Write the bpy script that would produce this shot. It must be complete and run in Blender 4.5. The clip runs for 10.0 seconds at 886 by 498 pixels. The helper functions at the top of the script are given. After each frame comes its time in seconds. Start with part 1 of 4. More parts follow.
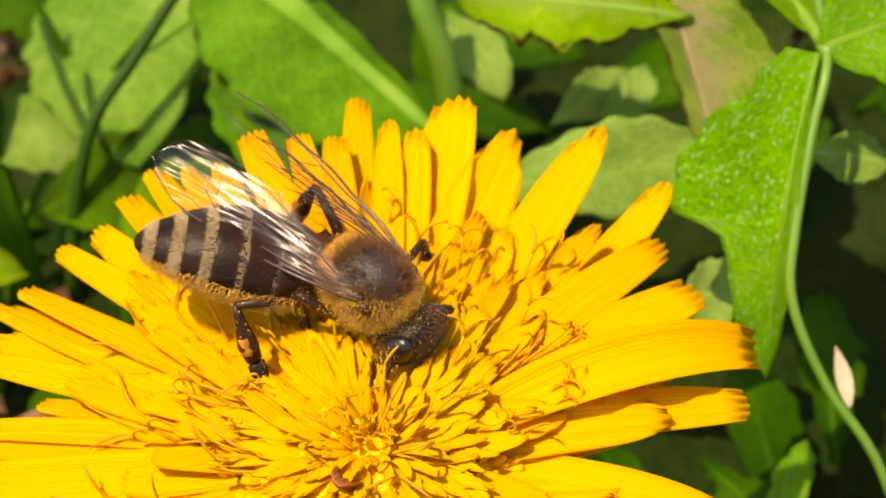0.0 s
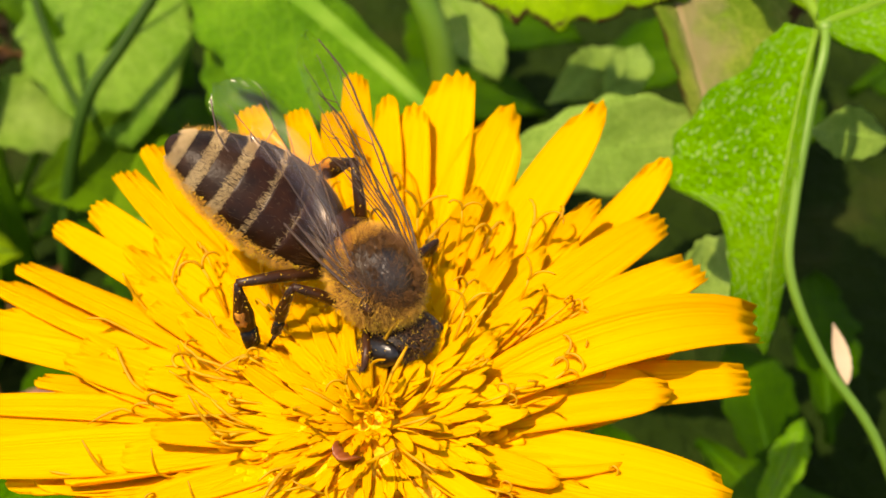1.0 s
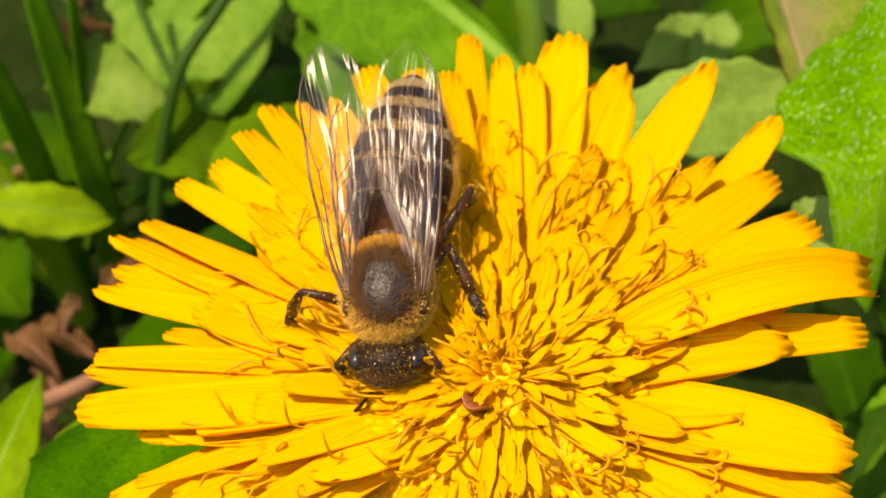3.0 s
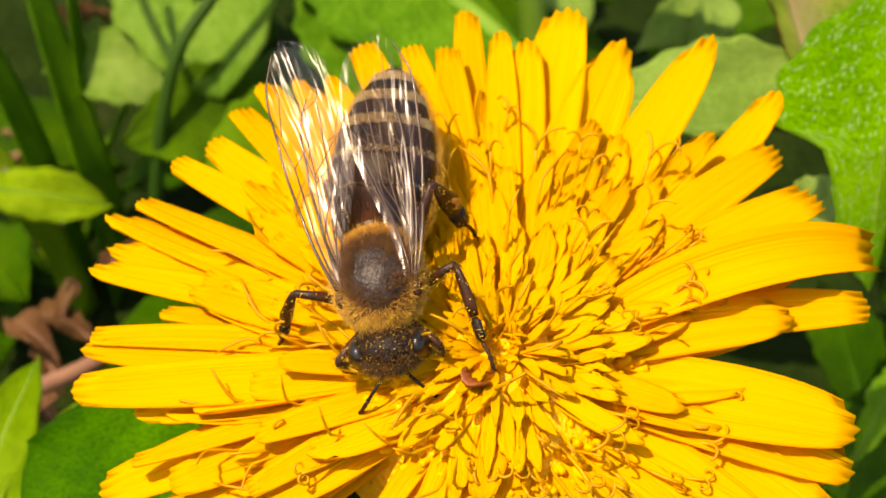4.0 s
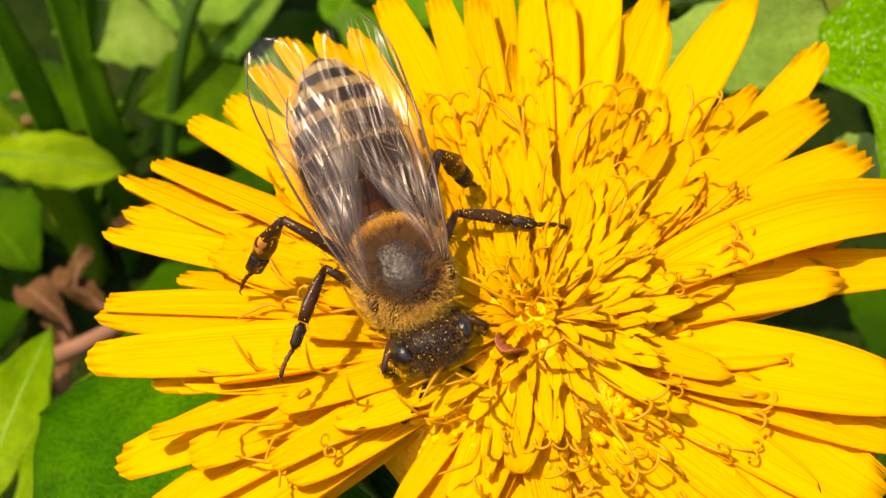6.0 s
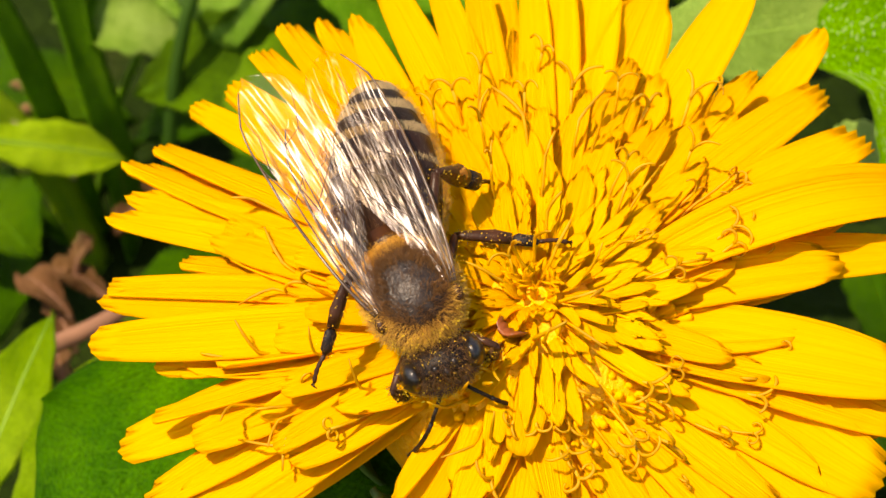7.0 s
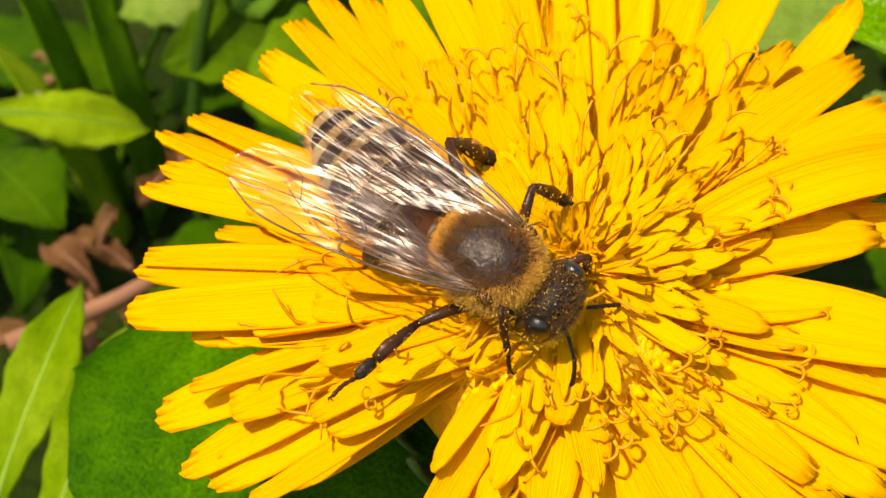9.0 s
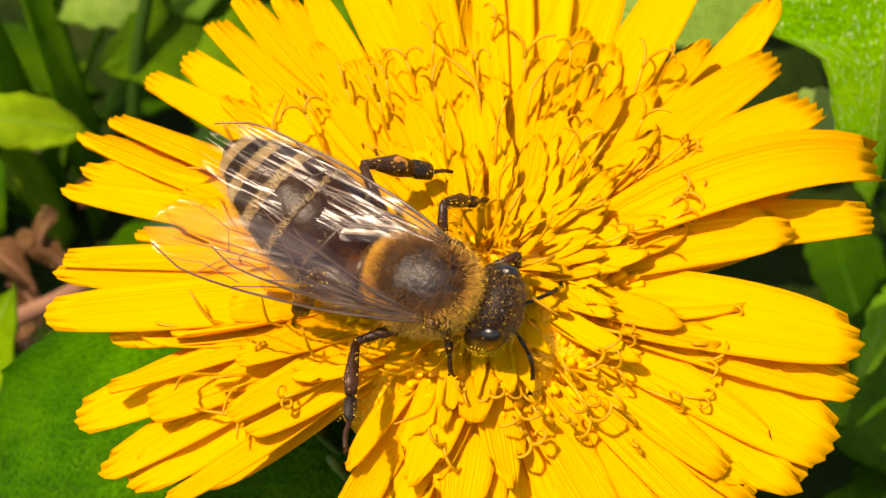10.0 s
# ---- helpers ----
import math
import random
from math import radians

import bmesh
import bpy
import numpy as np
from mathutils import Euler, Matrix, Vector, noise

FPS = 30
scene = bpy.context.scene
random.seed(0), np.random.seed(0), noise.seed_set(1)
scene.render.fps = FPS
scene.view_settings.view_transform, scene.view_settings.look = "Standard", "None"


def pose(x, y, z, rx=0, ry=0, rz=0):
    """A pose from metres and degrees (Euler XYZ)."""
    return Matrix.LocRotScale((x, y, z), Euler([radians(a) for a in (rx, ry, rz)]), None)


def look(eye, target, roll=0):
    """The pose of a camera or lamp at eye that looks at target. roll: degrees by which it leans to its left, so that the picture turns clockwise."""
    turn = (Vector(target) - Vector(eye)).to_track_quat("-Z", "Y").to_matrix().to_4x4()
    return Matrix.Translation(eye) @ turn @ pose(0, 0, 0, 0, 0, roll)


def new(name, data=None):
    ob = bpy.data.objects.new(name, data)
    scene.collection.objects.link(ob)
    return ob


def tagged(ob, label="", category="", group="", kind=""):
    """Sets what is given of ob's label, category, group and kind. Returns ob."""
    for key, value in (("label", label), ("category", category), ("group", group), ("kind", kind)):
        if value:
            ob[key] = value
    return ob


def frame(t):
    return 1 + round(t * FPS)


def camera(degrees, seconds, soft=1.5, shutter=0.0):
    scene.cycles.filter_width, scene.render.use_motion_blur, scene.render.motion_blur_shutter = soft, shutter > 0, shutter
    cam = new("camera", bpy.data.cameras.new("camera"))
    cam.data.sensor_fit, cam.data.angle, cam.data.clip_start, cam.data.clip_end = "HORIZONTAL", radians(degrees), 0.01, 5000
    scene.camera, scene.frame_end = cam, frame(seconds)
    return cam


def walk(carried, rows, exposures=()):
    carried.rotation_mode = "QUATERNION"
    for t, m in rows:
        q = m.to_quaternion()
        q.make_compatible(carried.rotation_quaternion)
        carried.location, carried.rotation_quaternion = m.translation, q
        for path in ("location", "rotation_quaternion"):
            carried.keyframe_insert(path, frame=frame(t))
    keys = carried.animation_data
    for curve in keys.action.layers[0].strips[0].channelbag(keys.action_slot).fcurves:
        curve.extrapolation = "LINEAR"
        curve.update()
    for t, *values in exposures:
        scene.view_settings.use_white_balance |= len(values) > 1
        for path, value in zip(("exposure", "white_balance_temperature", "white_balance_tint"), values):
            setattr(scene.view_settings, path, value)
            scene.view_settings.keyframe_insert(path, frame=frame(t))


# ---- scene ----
MM = 0.001
cam = camera(26.0, 10.0, soft=1.5)
# eye and target in millimetres round the flower head
PATH = [
    (0, (4.14, -41.94, 51.67), (2.54, 5.23, 4.85), -1.49),
    (0.5, (3.29, -42.13, 51.72), (1.97, 5.02, 4.86), -1.13),
    (1, (3.60, -42.17, 51.09), (2.53, 4.79, 4.03), -1.08),
    (1.5, (2.48, -41.50, 50.90), (1.24, 5.39, 3.77), -1.49),
    (2, (2.39, -41.47, 50.78), (0.86, 5.27, 3.52), -1.73),
    (2.5, (2.01, -42.13, 51.23), (0.63, 4.71, 4.06), -1.49),
    (3, (0.30, -43.73, 51.13), (-1.69, 2.88, 3.76), -1.98),
    (3.2, (1.01, -44.18, 51.88), (-1.61, 2.37, 4.48), -3.03),
    (4.3, (0.01, -43.29, 49.82), (-2.08, 3.16, 2.30), -2.23),
    (4.5, (-0.28, -42.71, 49.70), (-2.51, 3.76, 2.19), -2.21),
    (5, (1.28, -41.95, 49.31), (-0.92, 4.29, 1.58), -2.59),
    (5.5, (-0.95, -41.86, 48.27), (-3.66, 4.25, 0.45), -3.08),
    (6, (-0.24, -41.88, 47.79), (-2.81, 3.89, -0.37), -3.13),
    (7.5, (-0.53, -42.43, 47.85), (-2.91, 2.97, -0.66), -3.00),
    (8, (-0.19, -42.55, 47.26), (-2.62, 2.58, -1.50), -3.08),
    (8.5, (-1.27, -42.68, 46.98), (-3.79, 2.52, -1.71), -3.07),
    (9, (-1.54, -42.37, 47.75), (-4.07, 2.55, -1.20), -3.13),
    (9.5, (-1.01, -42.45, 48.20), (-3.17, 2.46, -0.79), -2.94),
    (10, (0.48, -42.61, 47.89), (-1.31, 2.33, -1.08), -2.86),
]
walk(cam, [(t, look(Vector(e) * MM, Vector(g) * MM, roll)) for t, e, g, roll in PATH], exposures=[(0, 1.40, 9200, 17), (10, 1.40, 9200, 17)])
cam.data.dof.use_dof = True
cam.data.dof.focus_distance = 0.0598
cam.data.dof.aperture_fstop = 135

# ---- world and sun ----
SUN_DIR = Vector((-0.34, -0.17, 0.925)).normalized()
world = bpy.data.worlds.new("sky")
scene.world = world
world.use_nodes = True
wn = world.node_tree.nodes
sky = wn.new("ShaderNodeTexSky")
sky.sky_type = "NISHITA"
sky.sun_disc = False
sky.sun_elevation = math.asin(SUN_DIR.z)
sky.sun_rotation = math.atan2(SUN_DIR.x, SUN_DIR.y)
world.node_tree.links.new(sky.outputs[0], wn["Background"].inputs[0])
wn["Background"].inputs[1].default_value = 0.115
sun = new("sun", bpy.data.lights.new("sun", "SUN"))
sun.data.energy = 2.45
sun.data.angle = radians(0.5)
sun.data.color = (1.0, 0.95, 0.86)
sun.matrix_world = look(SUN_DIR * 2, (0, 0, 0))


# ---- materials ----
def material(name):
    m = bpy.data.materials.new(name)
    m.use_nodes = True
    nt = m.node_tree
    return m, nt, nt.nodes, nt.nodes["Principled BSDF"]


def ramp(nt, fac, stops):
    r = nt.nodes.new("ShaderNodeValToRGB")
    el = r.color_ramp.elements
    while len(el) < len(stops):
        el.new(0.5)
    for e, (p, c) in zip(el, stops):
        e.position, e.color = p, (*c, 1)
    nt.links.new(fac, r.inputs[0])
    return r.outputs[0]


def noise_tex(nt, scale, detail=4.0, coord="Object", stretch=None, rough=0.55):
    tc = nt.nodes.new("ShaderNodeTexCoord")
    n = nt.nodes.new("ShaderNodeTexNoise")
    n.inputs["Scale"].default_value = scale
    n.inputs["Detail"].default_value = detail
    n.inputs["Roughness"].default_value = rough
    out = tc.outputs[coord]
    if stretch:
        mp = nt.nodes.new("ShaderNodeMapping")
        mp.inputs["Scale"].default_value = stretch
        nt.links.new(out, mp.inputs[0])
        out = mp.outputs[0]
    nt.links.new(out, n.inputs["Vector"])
    return n.outputs["Fac"]


def mixed(nt, fac, a, b, mode="MIX"):
    m = nt.nodes.new("ShaderNodeMix")
    m.data_type, m.blend_type = "RGBA", mode
    for sock, v in ((m.inputs[0], fac), (m.inputs[6], a), (m.inputs[7], b)):
        if isinstance(v, (int, float)):
            sock.default_value = v
        elif isinstance(v, tuple):
            sock.default_value = (*v, 1)
        else:
            nt.links.new(v, sock)
    return m.outputs[2]


def bumped(nt, bsdf, height, strength=0.4, dist=0.0001):
    b = nt.nodes.new("ShaderNodeBump")
    b.inputs["Strength"].default_value = strength
    b.inputs["Distance"].default_value = dist
    nt.links.new(height, b.inputs["Height"])
    nt.links.new(b.outputs[0], bsdf.inputs["Normal"])
    return b.outputs[0]


def object_random(nt):
    return nt.nodes.new("ShaderNodeObjectInfo").outputs["Random"]


def thin_leafy(nt, bsdf, colour, amount):
    """Mixes light that passes through a thin leaf into the surface."""
    tr = nt.nodes.new("ShaderNodeBsdfTranslucent")
    nt.links.new(colour, tr.inputs[0])
    mx = nt.nodes.new("ShaderNodeMixShader")
    mx.inputs[0].default_value = amount
    nt.links.new(bsdf.outputs[0], mx.inputs[1])
    nt.links.new(tr.outputs[0], mx.inputs[2])
    nt.links.new(mx.outputs[0], nt.nodes["Material Output"].inputs[0])


def petal_material(name, pale, mid, deep, passing=0.42):
    m, nt, nodes, p = material(name)
    along = noise_tex(nt, 1.0, 6, "UV", (20.0, 0.6, 1.0))
    base = ramp(nt, along, [(0.30, deep), (0.46, mid), (0.66, pale)])
    tint = ramp(nt, object_random(nt), [(0.0, (0.97, 0.94, 1)), (1.0, (1, 1, 1))])
    base = mixed(nt, 1.0, base, tint, "MULTIPLY")
    nt.links.new(base, p.inputs["Base Color"])
    p.inputs["Roughness"].default_value = 0.55
    p.inputs["Specular IOR Level"].default_value = 0.08
    lines = noise_tex(nt, 1.0, 3, "UV", (26.0, 0.9, 1.0))
    bumped(nt, p, lines, 0.75, 0.0001)
    thin_leafy(nt, p, base, passing)
    return m


PETAL = petal_material("petal_yellow", (0.96, 0.518, 0.003), (0.95, 0.493, 0.002), (0.91, 0.425, 0.001), 0.38)
PETAL_INNER = petal_material("petal_golden", (0.97, 0.516, 0.002), (0.96, 0.491, 0.001), (0.94, 0.437, 0.0005), 0.24)


def plain(name, stops, scale, rough, bump=0.3, dist=0.00005, spec=0.5, stretch=None, through_light=0.0, coat=0.0):
    m, nt, nodes, p = material(name)
    col = ramp(nt, noise_tex(nt, scale, 5, "Object", stretch), stops)
    nt.links.new(col, p.inputs["Base Color"])
    p.inputs["Roughness"].default_value = rough
    p.inputs["Specular IOR Level"].default_value = spec
    p.inputs["Coat Weight"].default_value = coat
    if bump:
        bumped(nt, p, noise_tex(nt, scale * 4, 4, "Object", stretch), bump, dist)
    if through_light:
        thin_leafy(nt, p, col, through_light)
    return m


STYLE = plain("style_orange", [(0.35, (0.60, 0.31, 0.003)), (0.65, (0.80, 0.45, 0.005))], 900, 0.6, 0.4, through_light=0.4)
RECEPTACLE = plain("floret_tubes_golden", [(0.3, (0.86, 0.38, 0.002)), (0.7, (0.93, 0.47, 0.003))], 900, 0.7, 0.8, 0.0003)
BRACT = plain("bract_green", [(0.3, (0.0457, 0.11, 0.0183)), (0.7, (0.0915, 0.183, 0.0274))], 300, 0.6, through_light=0.1)
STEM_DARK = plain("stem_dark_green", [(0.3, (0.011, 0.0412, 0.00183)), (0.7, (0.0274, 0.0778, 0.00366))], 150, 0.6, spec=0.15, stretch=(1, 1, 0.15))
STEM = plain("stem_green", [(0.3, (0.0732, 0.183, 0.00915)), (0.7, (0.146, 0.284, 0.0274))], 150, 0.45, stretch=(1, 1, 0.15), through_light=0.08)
CHITIN = plain("chitin_black", [(0.3, (0.00408, 0.00272, 0.00204)), (0.7, (0.015, 0.00816, 0.00476))], 1500, 0.45, 0.9, 0.00006, spec=0.25)
CHITIN_BROWN = plain("chitin_brown", [(0.3, (0.012, 0.0045, 0.002)), (0.7, (0.05, 0.016, 0.004))], 1200, 0.38, 0.6, 0.00004, spec=0.25)
SCUTUM = plain("scutum_dark", [(0.3, (0.00935, 0.00626, 0.00469)), (0.7, (0.0391, 0.0235, 0.0141))], 2200, 0.33, 0.9, 0.00006, spec=0.45)
TERGITE_BROWN = plain("tergite_brown", [(0.3, (0.007, 0.0024, 0.0012)), (0.7, (0.030, 0.0095, 0.003))], 900, 0.38, 0.6, 0.00004, spec=0.16)
TERGITE = plain("tergite_dark", [(0.3, (0.006, 0.003, 0.0015)), (0.7, (0.024, 0.0095, 0.0035))], 1100, 0.42, 0.7, 0.00004, spec=0.14)
EYE = plain("eye_black", [(0.3, (0.0032, 0.0024, 0.0024)), (0.7, (0.0096, 0.0072, 0.0064))], 2500, 0.3, 0.5, 0.00003, spec=0.55)
FUR_TAN = plain("fur_tan", [(0.3, (0.50, 0.225, 0.022)), (0.7, (0.70, 0.39, 0.06))], 600, 0.75, 0)
FUR_BROWN = plain("fur_brown", [(0.3, (0.085, 0.032, 0.006)), (0.7, (0.21, 0.088, 0.016))], 700, 0.7, 0)
FUR_DARK = plain("fur_dark", [(0.3, (0.035, 0.018, 0.008)), (0.7, (0.11, 0.06, 0.025))], 700, 0.6, 0)
FUR_PALE = plain("fur_pale", [(0.3, (0.34, 0.23, 0.10)), (0.7, (0.54, 0.41, 0.22))], 800, 0.75, 0)
POLLEN = plain("pollen_yellow", [(0.3, (0.736, 0.414, 0.0092)), (0.7, (0.828, 0.57, 0.0276))], 2500, 0.8, 0)
TONGUE = plain("tongue_red_brown", [(0.3, (0.16, 0.035, 0.006)), (0.7, (0.34, 0.09, 0.012))], 900, 0.45, 0.3, 0.00002)
BASKET = plain("pollen_orange_brown", [(0.3, (0.22, 0.06, 0.006)), (0.7, (0.55, 0.22, 0.015))], 1800, 0.8, 1.0, 0.0001)
VEIN = plain("wing_vein", [(0.3, (0.03, 0.014, 0.005)), (0.7, (0.08, 0.036, 0.012))], 900, 0.3, 0, coat=0.8)


def wing_material():
    m, nt, nodes, p = material("wing_membrane")
    h = noise_tex(nt, 1.0, 1.0, "Object", (300, 2500, 600))
    clear = nodes.new("ShaderNodeBsdfTransparent")
    clear.inputs[0].default_value = (0.95, 0.91, 0.84, 1)
    shine = nodes.new("ShaderNodeBsdfGlossy")
    shine.inputs["Roughness"].default_value = 0.27
    shine.inputs["Color"].default_value = (1.0, 0.93, 0.95, 1)
    b = nodes.new("ShaderNodeBump")
    b.inputs["Strength"].default_value = 1.0
    b.inputs["Distance"].default_value = 0.00022
    nt.links.new(h, b.inputs["Height"])
    nt.links.new(b.outputs[0], shine.inputs["Normal"])
    mx = nodes.new("ShaderNodeMixShader")
    film = noise_tex(nt, 1.0, 3.0, "Object", (190, 620, 300))
    nt.links.new(ramp(nt, film, [(0.42, (0.005, 0.005, 0.005)), (0.58, (0.038, 0.038, 0.038))]), mx.inputs[0])
    nt.links.new(clear.outputs[0], mx.inputs[1])
    nt.links.new(shine.outputs[0], mx.inputs[2])
    nt.links.new(mx.outputs[0], nodes["Material Output"].inputs[0])
    return m


WING = wing_material()


def leaf_material(name, dark, mid, light, rough=0.5, spots=0.0, through_light=0.25, mid_band=None, margin=None):
    m, nt, nodes, p = material(name)
    big = ramp(nt, noise_tex(nt, 170, 6), [(0.36, dark), (0.52, mid), (0.68, light)])
    veins = noise_tex(nt, 1.0, 4, "UV", (5.0, 14.0, 1.0))
    col = mixed(nt, 1.0, big, ramp(nt, veins, [(0.35, (0.75, 0.8, 0.7)), (0.62, (1, 1, 1))]), "MULTIPLY")
    tcv = nodes.new("ShaderNodeTexCoord")
    sep = nodes.new("ShaderNodeSeparateXYZ")
    nt.links.new(tcv.outputs["UV"], sep.inputs[0])

    def calc(op, a, c, d=None):
        n = nodes.new("ShaderNodeMath")
        n.operation = op
        for k, val in enumerate((a, c) if d is None else (a, c, d)):
            if isinstance(val, (int, float)):
                n.inputs[k].default_value = val
            else:
                nt.links.new(val, n.inputs[k])
        return n.outputs[0]
    side_way = calc("ABSOLUTE", calc("SUBTRACT", sep.outputs[0], 0.5), 0.0)
    run = calc("MULTIPLY_ADD", sep.outputs[1], 30.0, calc("MULTIPLY", side_way, -26.0))
    run = calc("ADD", run, calc("MULTIPLY", noise_tex(nt, 1.0, 3, "UV", (6.0, 9.0, 1.0)), 5.0))
    crest = calc("SUBTRACT", 1.0, calc("ABSOLUTE", calc("SINE", run, 0.0), 0.0))
    fine = noise_tex(nt, 1.0, 6, "UV", (70.0, 90.0, 1.0), 0.7)
    col = mixed(nt, 1.0, col, ramp(nt, fine, [(0.36, (0.56, 0.62, 0.51)), (0.62, (1.46, 1.41, 1.41))]), "MULTIPLY")
    col = mixed(nt, ramp(nt, crest, [(0.80, (0, 0, 0)), (0.97, (0.42, 0.42, 0.42))]), col, light)
    if spots:
        v = nodes.new("ShaderNodeTexVoronoi")
        v.inputs["Scale"].default_value = 1.0
        tc = nodes.new("ShaderNodeTexCoord")
        mp = nodes.new("ShaderNodeMapping")
        mp.inputs["Scale"].default_value = (84, 40, 1)
        nt.links.new(tc.outputs["UV"], mp.inputs[0])
        nt.links.new(mp.outputs[0], v.inputs["Vector"])
        own = nodes.new("ShaderNodeSeparateColor")
        nt.links.new(v.outputs["Color"], own.inputs[0])
        grow = calc("DIVIDE", v.outputs["Distance"], calc("MAXIMUM", calc("MULTIPLY_ADD", own.outputs[0], 0.60, -0.08), 0.01))
        dots = ramp(nt, grow, [(0.6, (0.8, 0.8, 0.8)), (0.95, (0, 0, 0))])
        col = mixed(nt, dots, col, (0.42, 0.55, 0.25))
    if mid_band:
        # broad withered band along the midrib, with a ragged edge, and a browned margin
        ragged = calc("ADD", side_way, calc("MULTIPLY_ADD", noise_tex(nt, 1.0, 5, "UV", (9.0, 12.0, 1.0)), 0.5, -0.25))
        col = mixed(nt, ramp(nt, ragged, [(0.02, (0.9, 0.9, 0.9)), (0.22, (0, 0, 0))]), col, mid_band)
        col = mixed(nt, ramp(nt, ragged, [(0.44, (0, 0, 0)), (0.50, (1, 1, 1))]), col, margin)
    r = ramp(nt, object_random(nt), [(0, (0.82, 0.9, 0.8)), (1, (1, 1, 1))])
    col = mixed(nt, 1.0, col, r, "MULTIPLY")
    nt.links.new(col, p.inputs["Base Color"])
    p.inputs["Roughness"].default_value = rough
    p.inputs["Specular IOR Level"].default_value = 0.06
    bumped(nt, p, noise_tex(nt, 1.0, 6, "UV", (16.0, 36.0, 1.0), 0.68), 0.8, 0.0005)
    thin_leafy(nt, p, col, through_light)
    return m


LEAF = leaf_material("leaf_green", (0.0503, 0.123, 0.00447), (0.0949, 0.212, 0.0067), (0.156, 0.301, 0.0134))
LEAF_BRIGHT = leaf_material("leaf_bright", (0.11, 0.241, 0.00549), (0.176, 0.329, 0.00878), (0.264, 0.418, 0.022))
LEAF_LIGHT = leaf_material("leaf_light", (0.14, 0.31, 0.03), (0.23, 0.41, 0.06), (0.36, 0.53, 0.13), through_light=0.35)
LEAF_MID = leaf_material("leaf_mid_green", (0.055, 0.17, 0.006), (0.10, 0.26, 0.011), (0.18, 0.36, 0.025), through_light=0.3)
LEAF_SPOT = leaf_material("leaf_speckled", (0.0888, 0.287, 0.0041), (0.143, 0.383, 0.00683), (0.205, 0.458, 0.0164), spots=1.0)
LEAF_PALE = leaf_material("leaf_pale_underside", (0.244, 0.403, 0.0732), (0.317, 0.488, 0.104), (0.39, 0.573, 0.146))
LEAF_OLD = leaf_material("leaf_withered", (0.101, 0.19, 0.0134), (0.19, 0.279, 0.0334), (0.379, 0.379, 0.0893), rough=0.6, mid_band=(0.305, 0.244, 0.122), margin=(0.0854, 0.0366, 0.0134))
LEAF_EDGED = leaf_material("leaf_browned_edge", (0.14, 0.293, 0.0061), (0.232, 0.415, 0.011), (0.342, 0.512, 0.0244), mid_band=(0.238, 0.348, 0.0549), margin=(0.064, 0.032, 0.011))
# darkened leaf green: shade near the ground is part of this colour
LEAF_SHADE = leaf_material("leaf_shade_green", (0.020, 0.076, 0.0007), (0.038, 0.12, 0.001), (0.068, 0.162, 0.0025), rough=0.55)
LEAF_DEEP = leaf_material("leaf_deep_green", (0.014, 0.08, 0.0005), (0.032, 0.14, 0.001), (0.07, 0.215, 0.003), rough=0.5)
LEAF_DRY = leaf_material("leaf_dry", (0.0948, 0.0368, 0.0147), (0.253, 0.116, 0.0526), (0.527, 0.316, 0.179), rough=0.7, through_light=0.12)
GRASS = leaf_material("grass_green", (0.0668, 0.2, 0.00572), (0.114, 0.305, 0.00952), (0.181, 0.411, 0.019), through_light=0.35)
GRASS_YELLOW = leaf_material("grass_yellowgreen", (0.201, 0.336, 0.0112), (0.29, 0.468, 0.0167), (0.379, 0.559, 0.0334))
RIB = plain("leaf_rib", [(0.3, (0.0824, 0.183, 0.00732)), (0.7, (0.137, 0.256, 0.0183))], 200, 0.5, spec=0.2)
RIB_PINK = plain("withered_rib", [(0.3, (0.183, 0.137, 0.0549)), (0.7, (0.311, 0.229, 0.119))], 220, 0.6, spec=0.2)
TWIG = plain("twig_brown", [(0.3, (0.0915, 0.0366, 0.0165)), (0.7, (0.293, 0.137, 0.0732))], 160, 0.8, stretch=(1, 1, 1))
DRY = plain("dry_straw", [(0.3, (0.348, 0.247, 0.146)), (0.7, (0.567, 0.439, 0.302))], 180, 0.8, through_light=0.15)
# near-black green: the shade between the low plants is put into this colour
SOIL = plain("soil_shade_green", [(0.3, (0.006, 0.015, 0.0015)), (0.55, (0.012, 0.026, 0.003)), (0.8, (0.03, 0.036, 0.008))], 160, 0.95, 0.8, 0.002, spec=0.05)


# ---- mesh helpers (all in millimetres) ----
def mesh_of(name, verts, faces, mat, smooth=True, uvs=None):
    me = bpy.data.meshes.new(name)
    me.from_pydata([tuple(c * MM for c in v) for v in verts], [], faces)
    me.materials.append(mat)
    if uvs:
        layer = me.uv_layers.new(name="uv")
        idx = np.empty(len(me.loops), dtype=np.int32)
        me.loops.foreach_get("vertex_index", idx)
        layer.data.foreach_set("uv", np.asarray(uvs, dtype=np.float32)[idx].ravel())
    if smooth:
        me.polygons.foreach_set("use_smooth", [True] * len(me.polygons))
    me.update()
    return me


def part(name, mesh, parent, label="", m=None):
    ob = new(name, mesh)
    if parent is not None:
        ob.parent = parent
    if m is not None:
        ob.matrix_basis = m
    if label:
        tagged(ob, label)
    return ob


def mpose(x, y, z, rx=0, ry=0, rz=0):
    return pose(x * MM, y * MM, z * MM, rx, ry, rz)


def bezier(p0, p1, p2, p3, n):
    out = []
    for i in range(n):
        t = i / (n - 1)
        s = 1 - t
        out.append(s * s * s * p0 + 3 * s * s * t * p1 + 3 * s * t * t * p2 + t * t * t * p3)
    return out


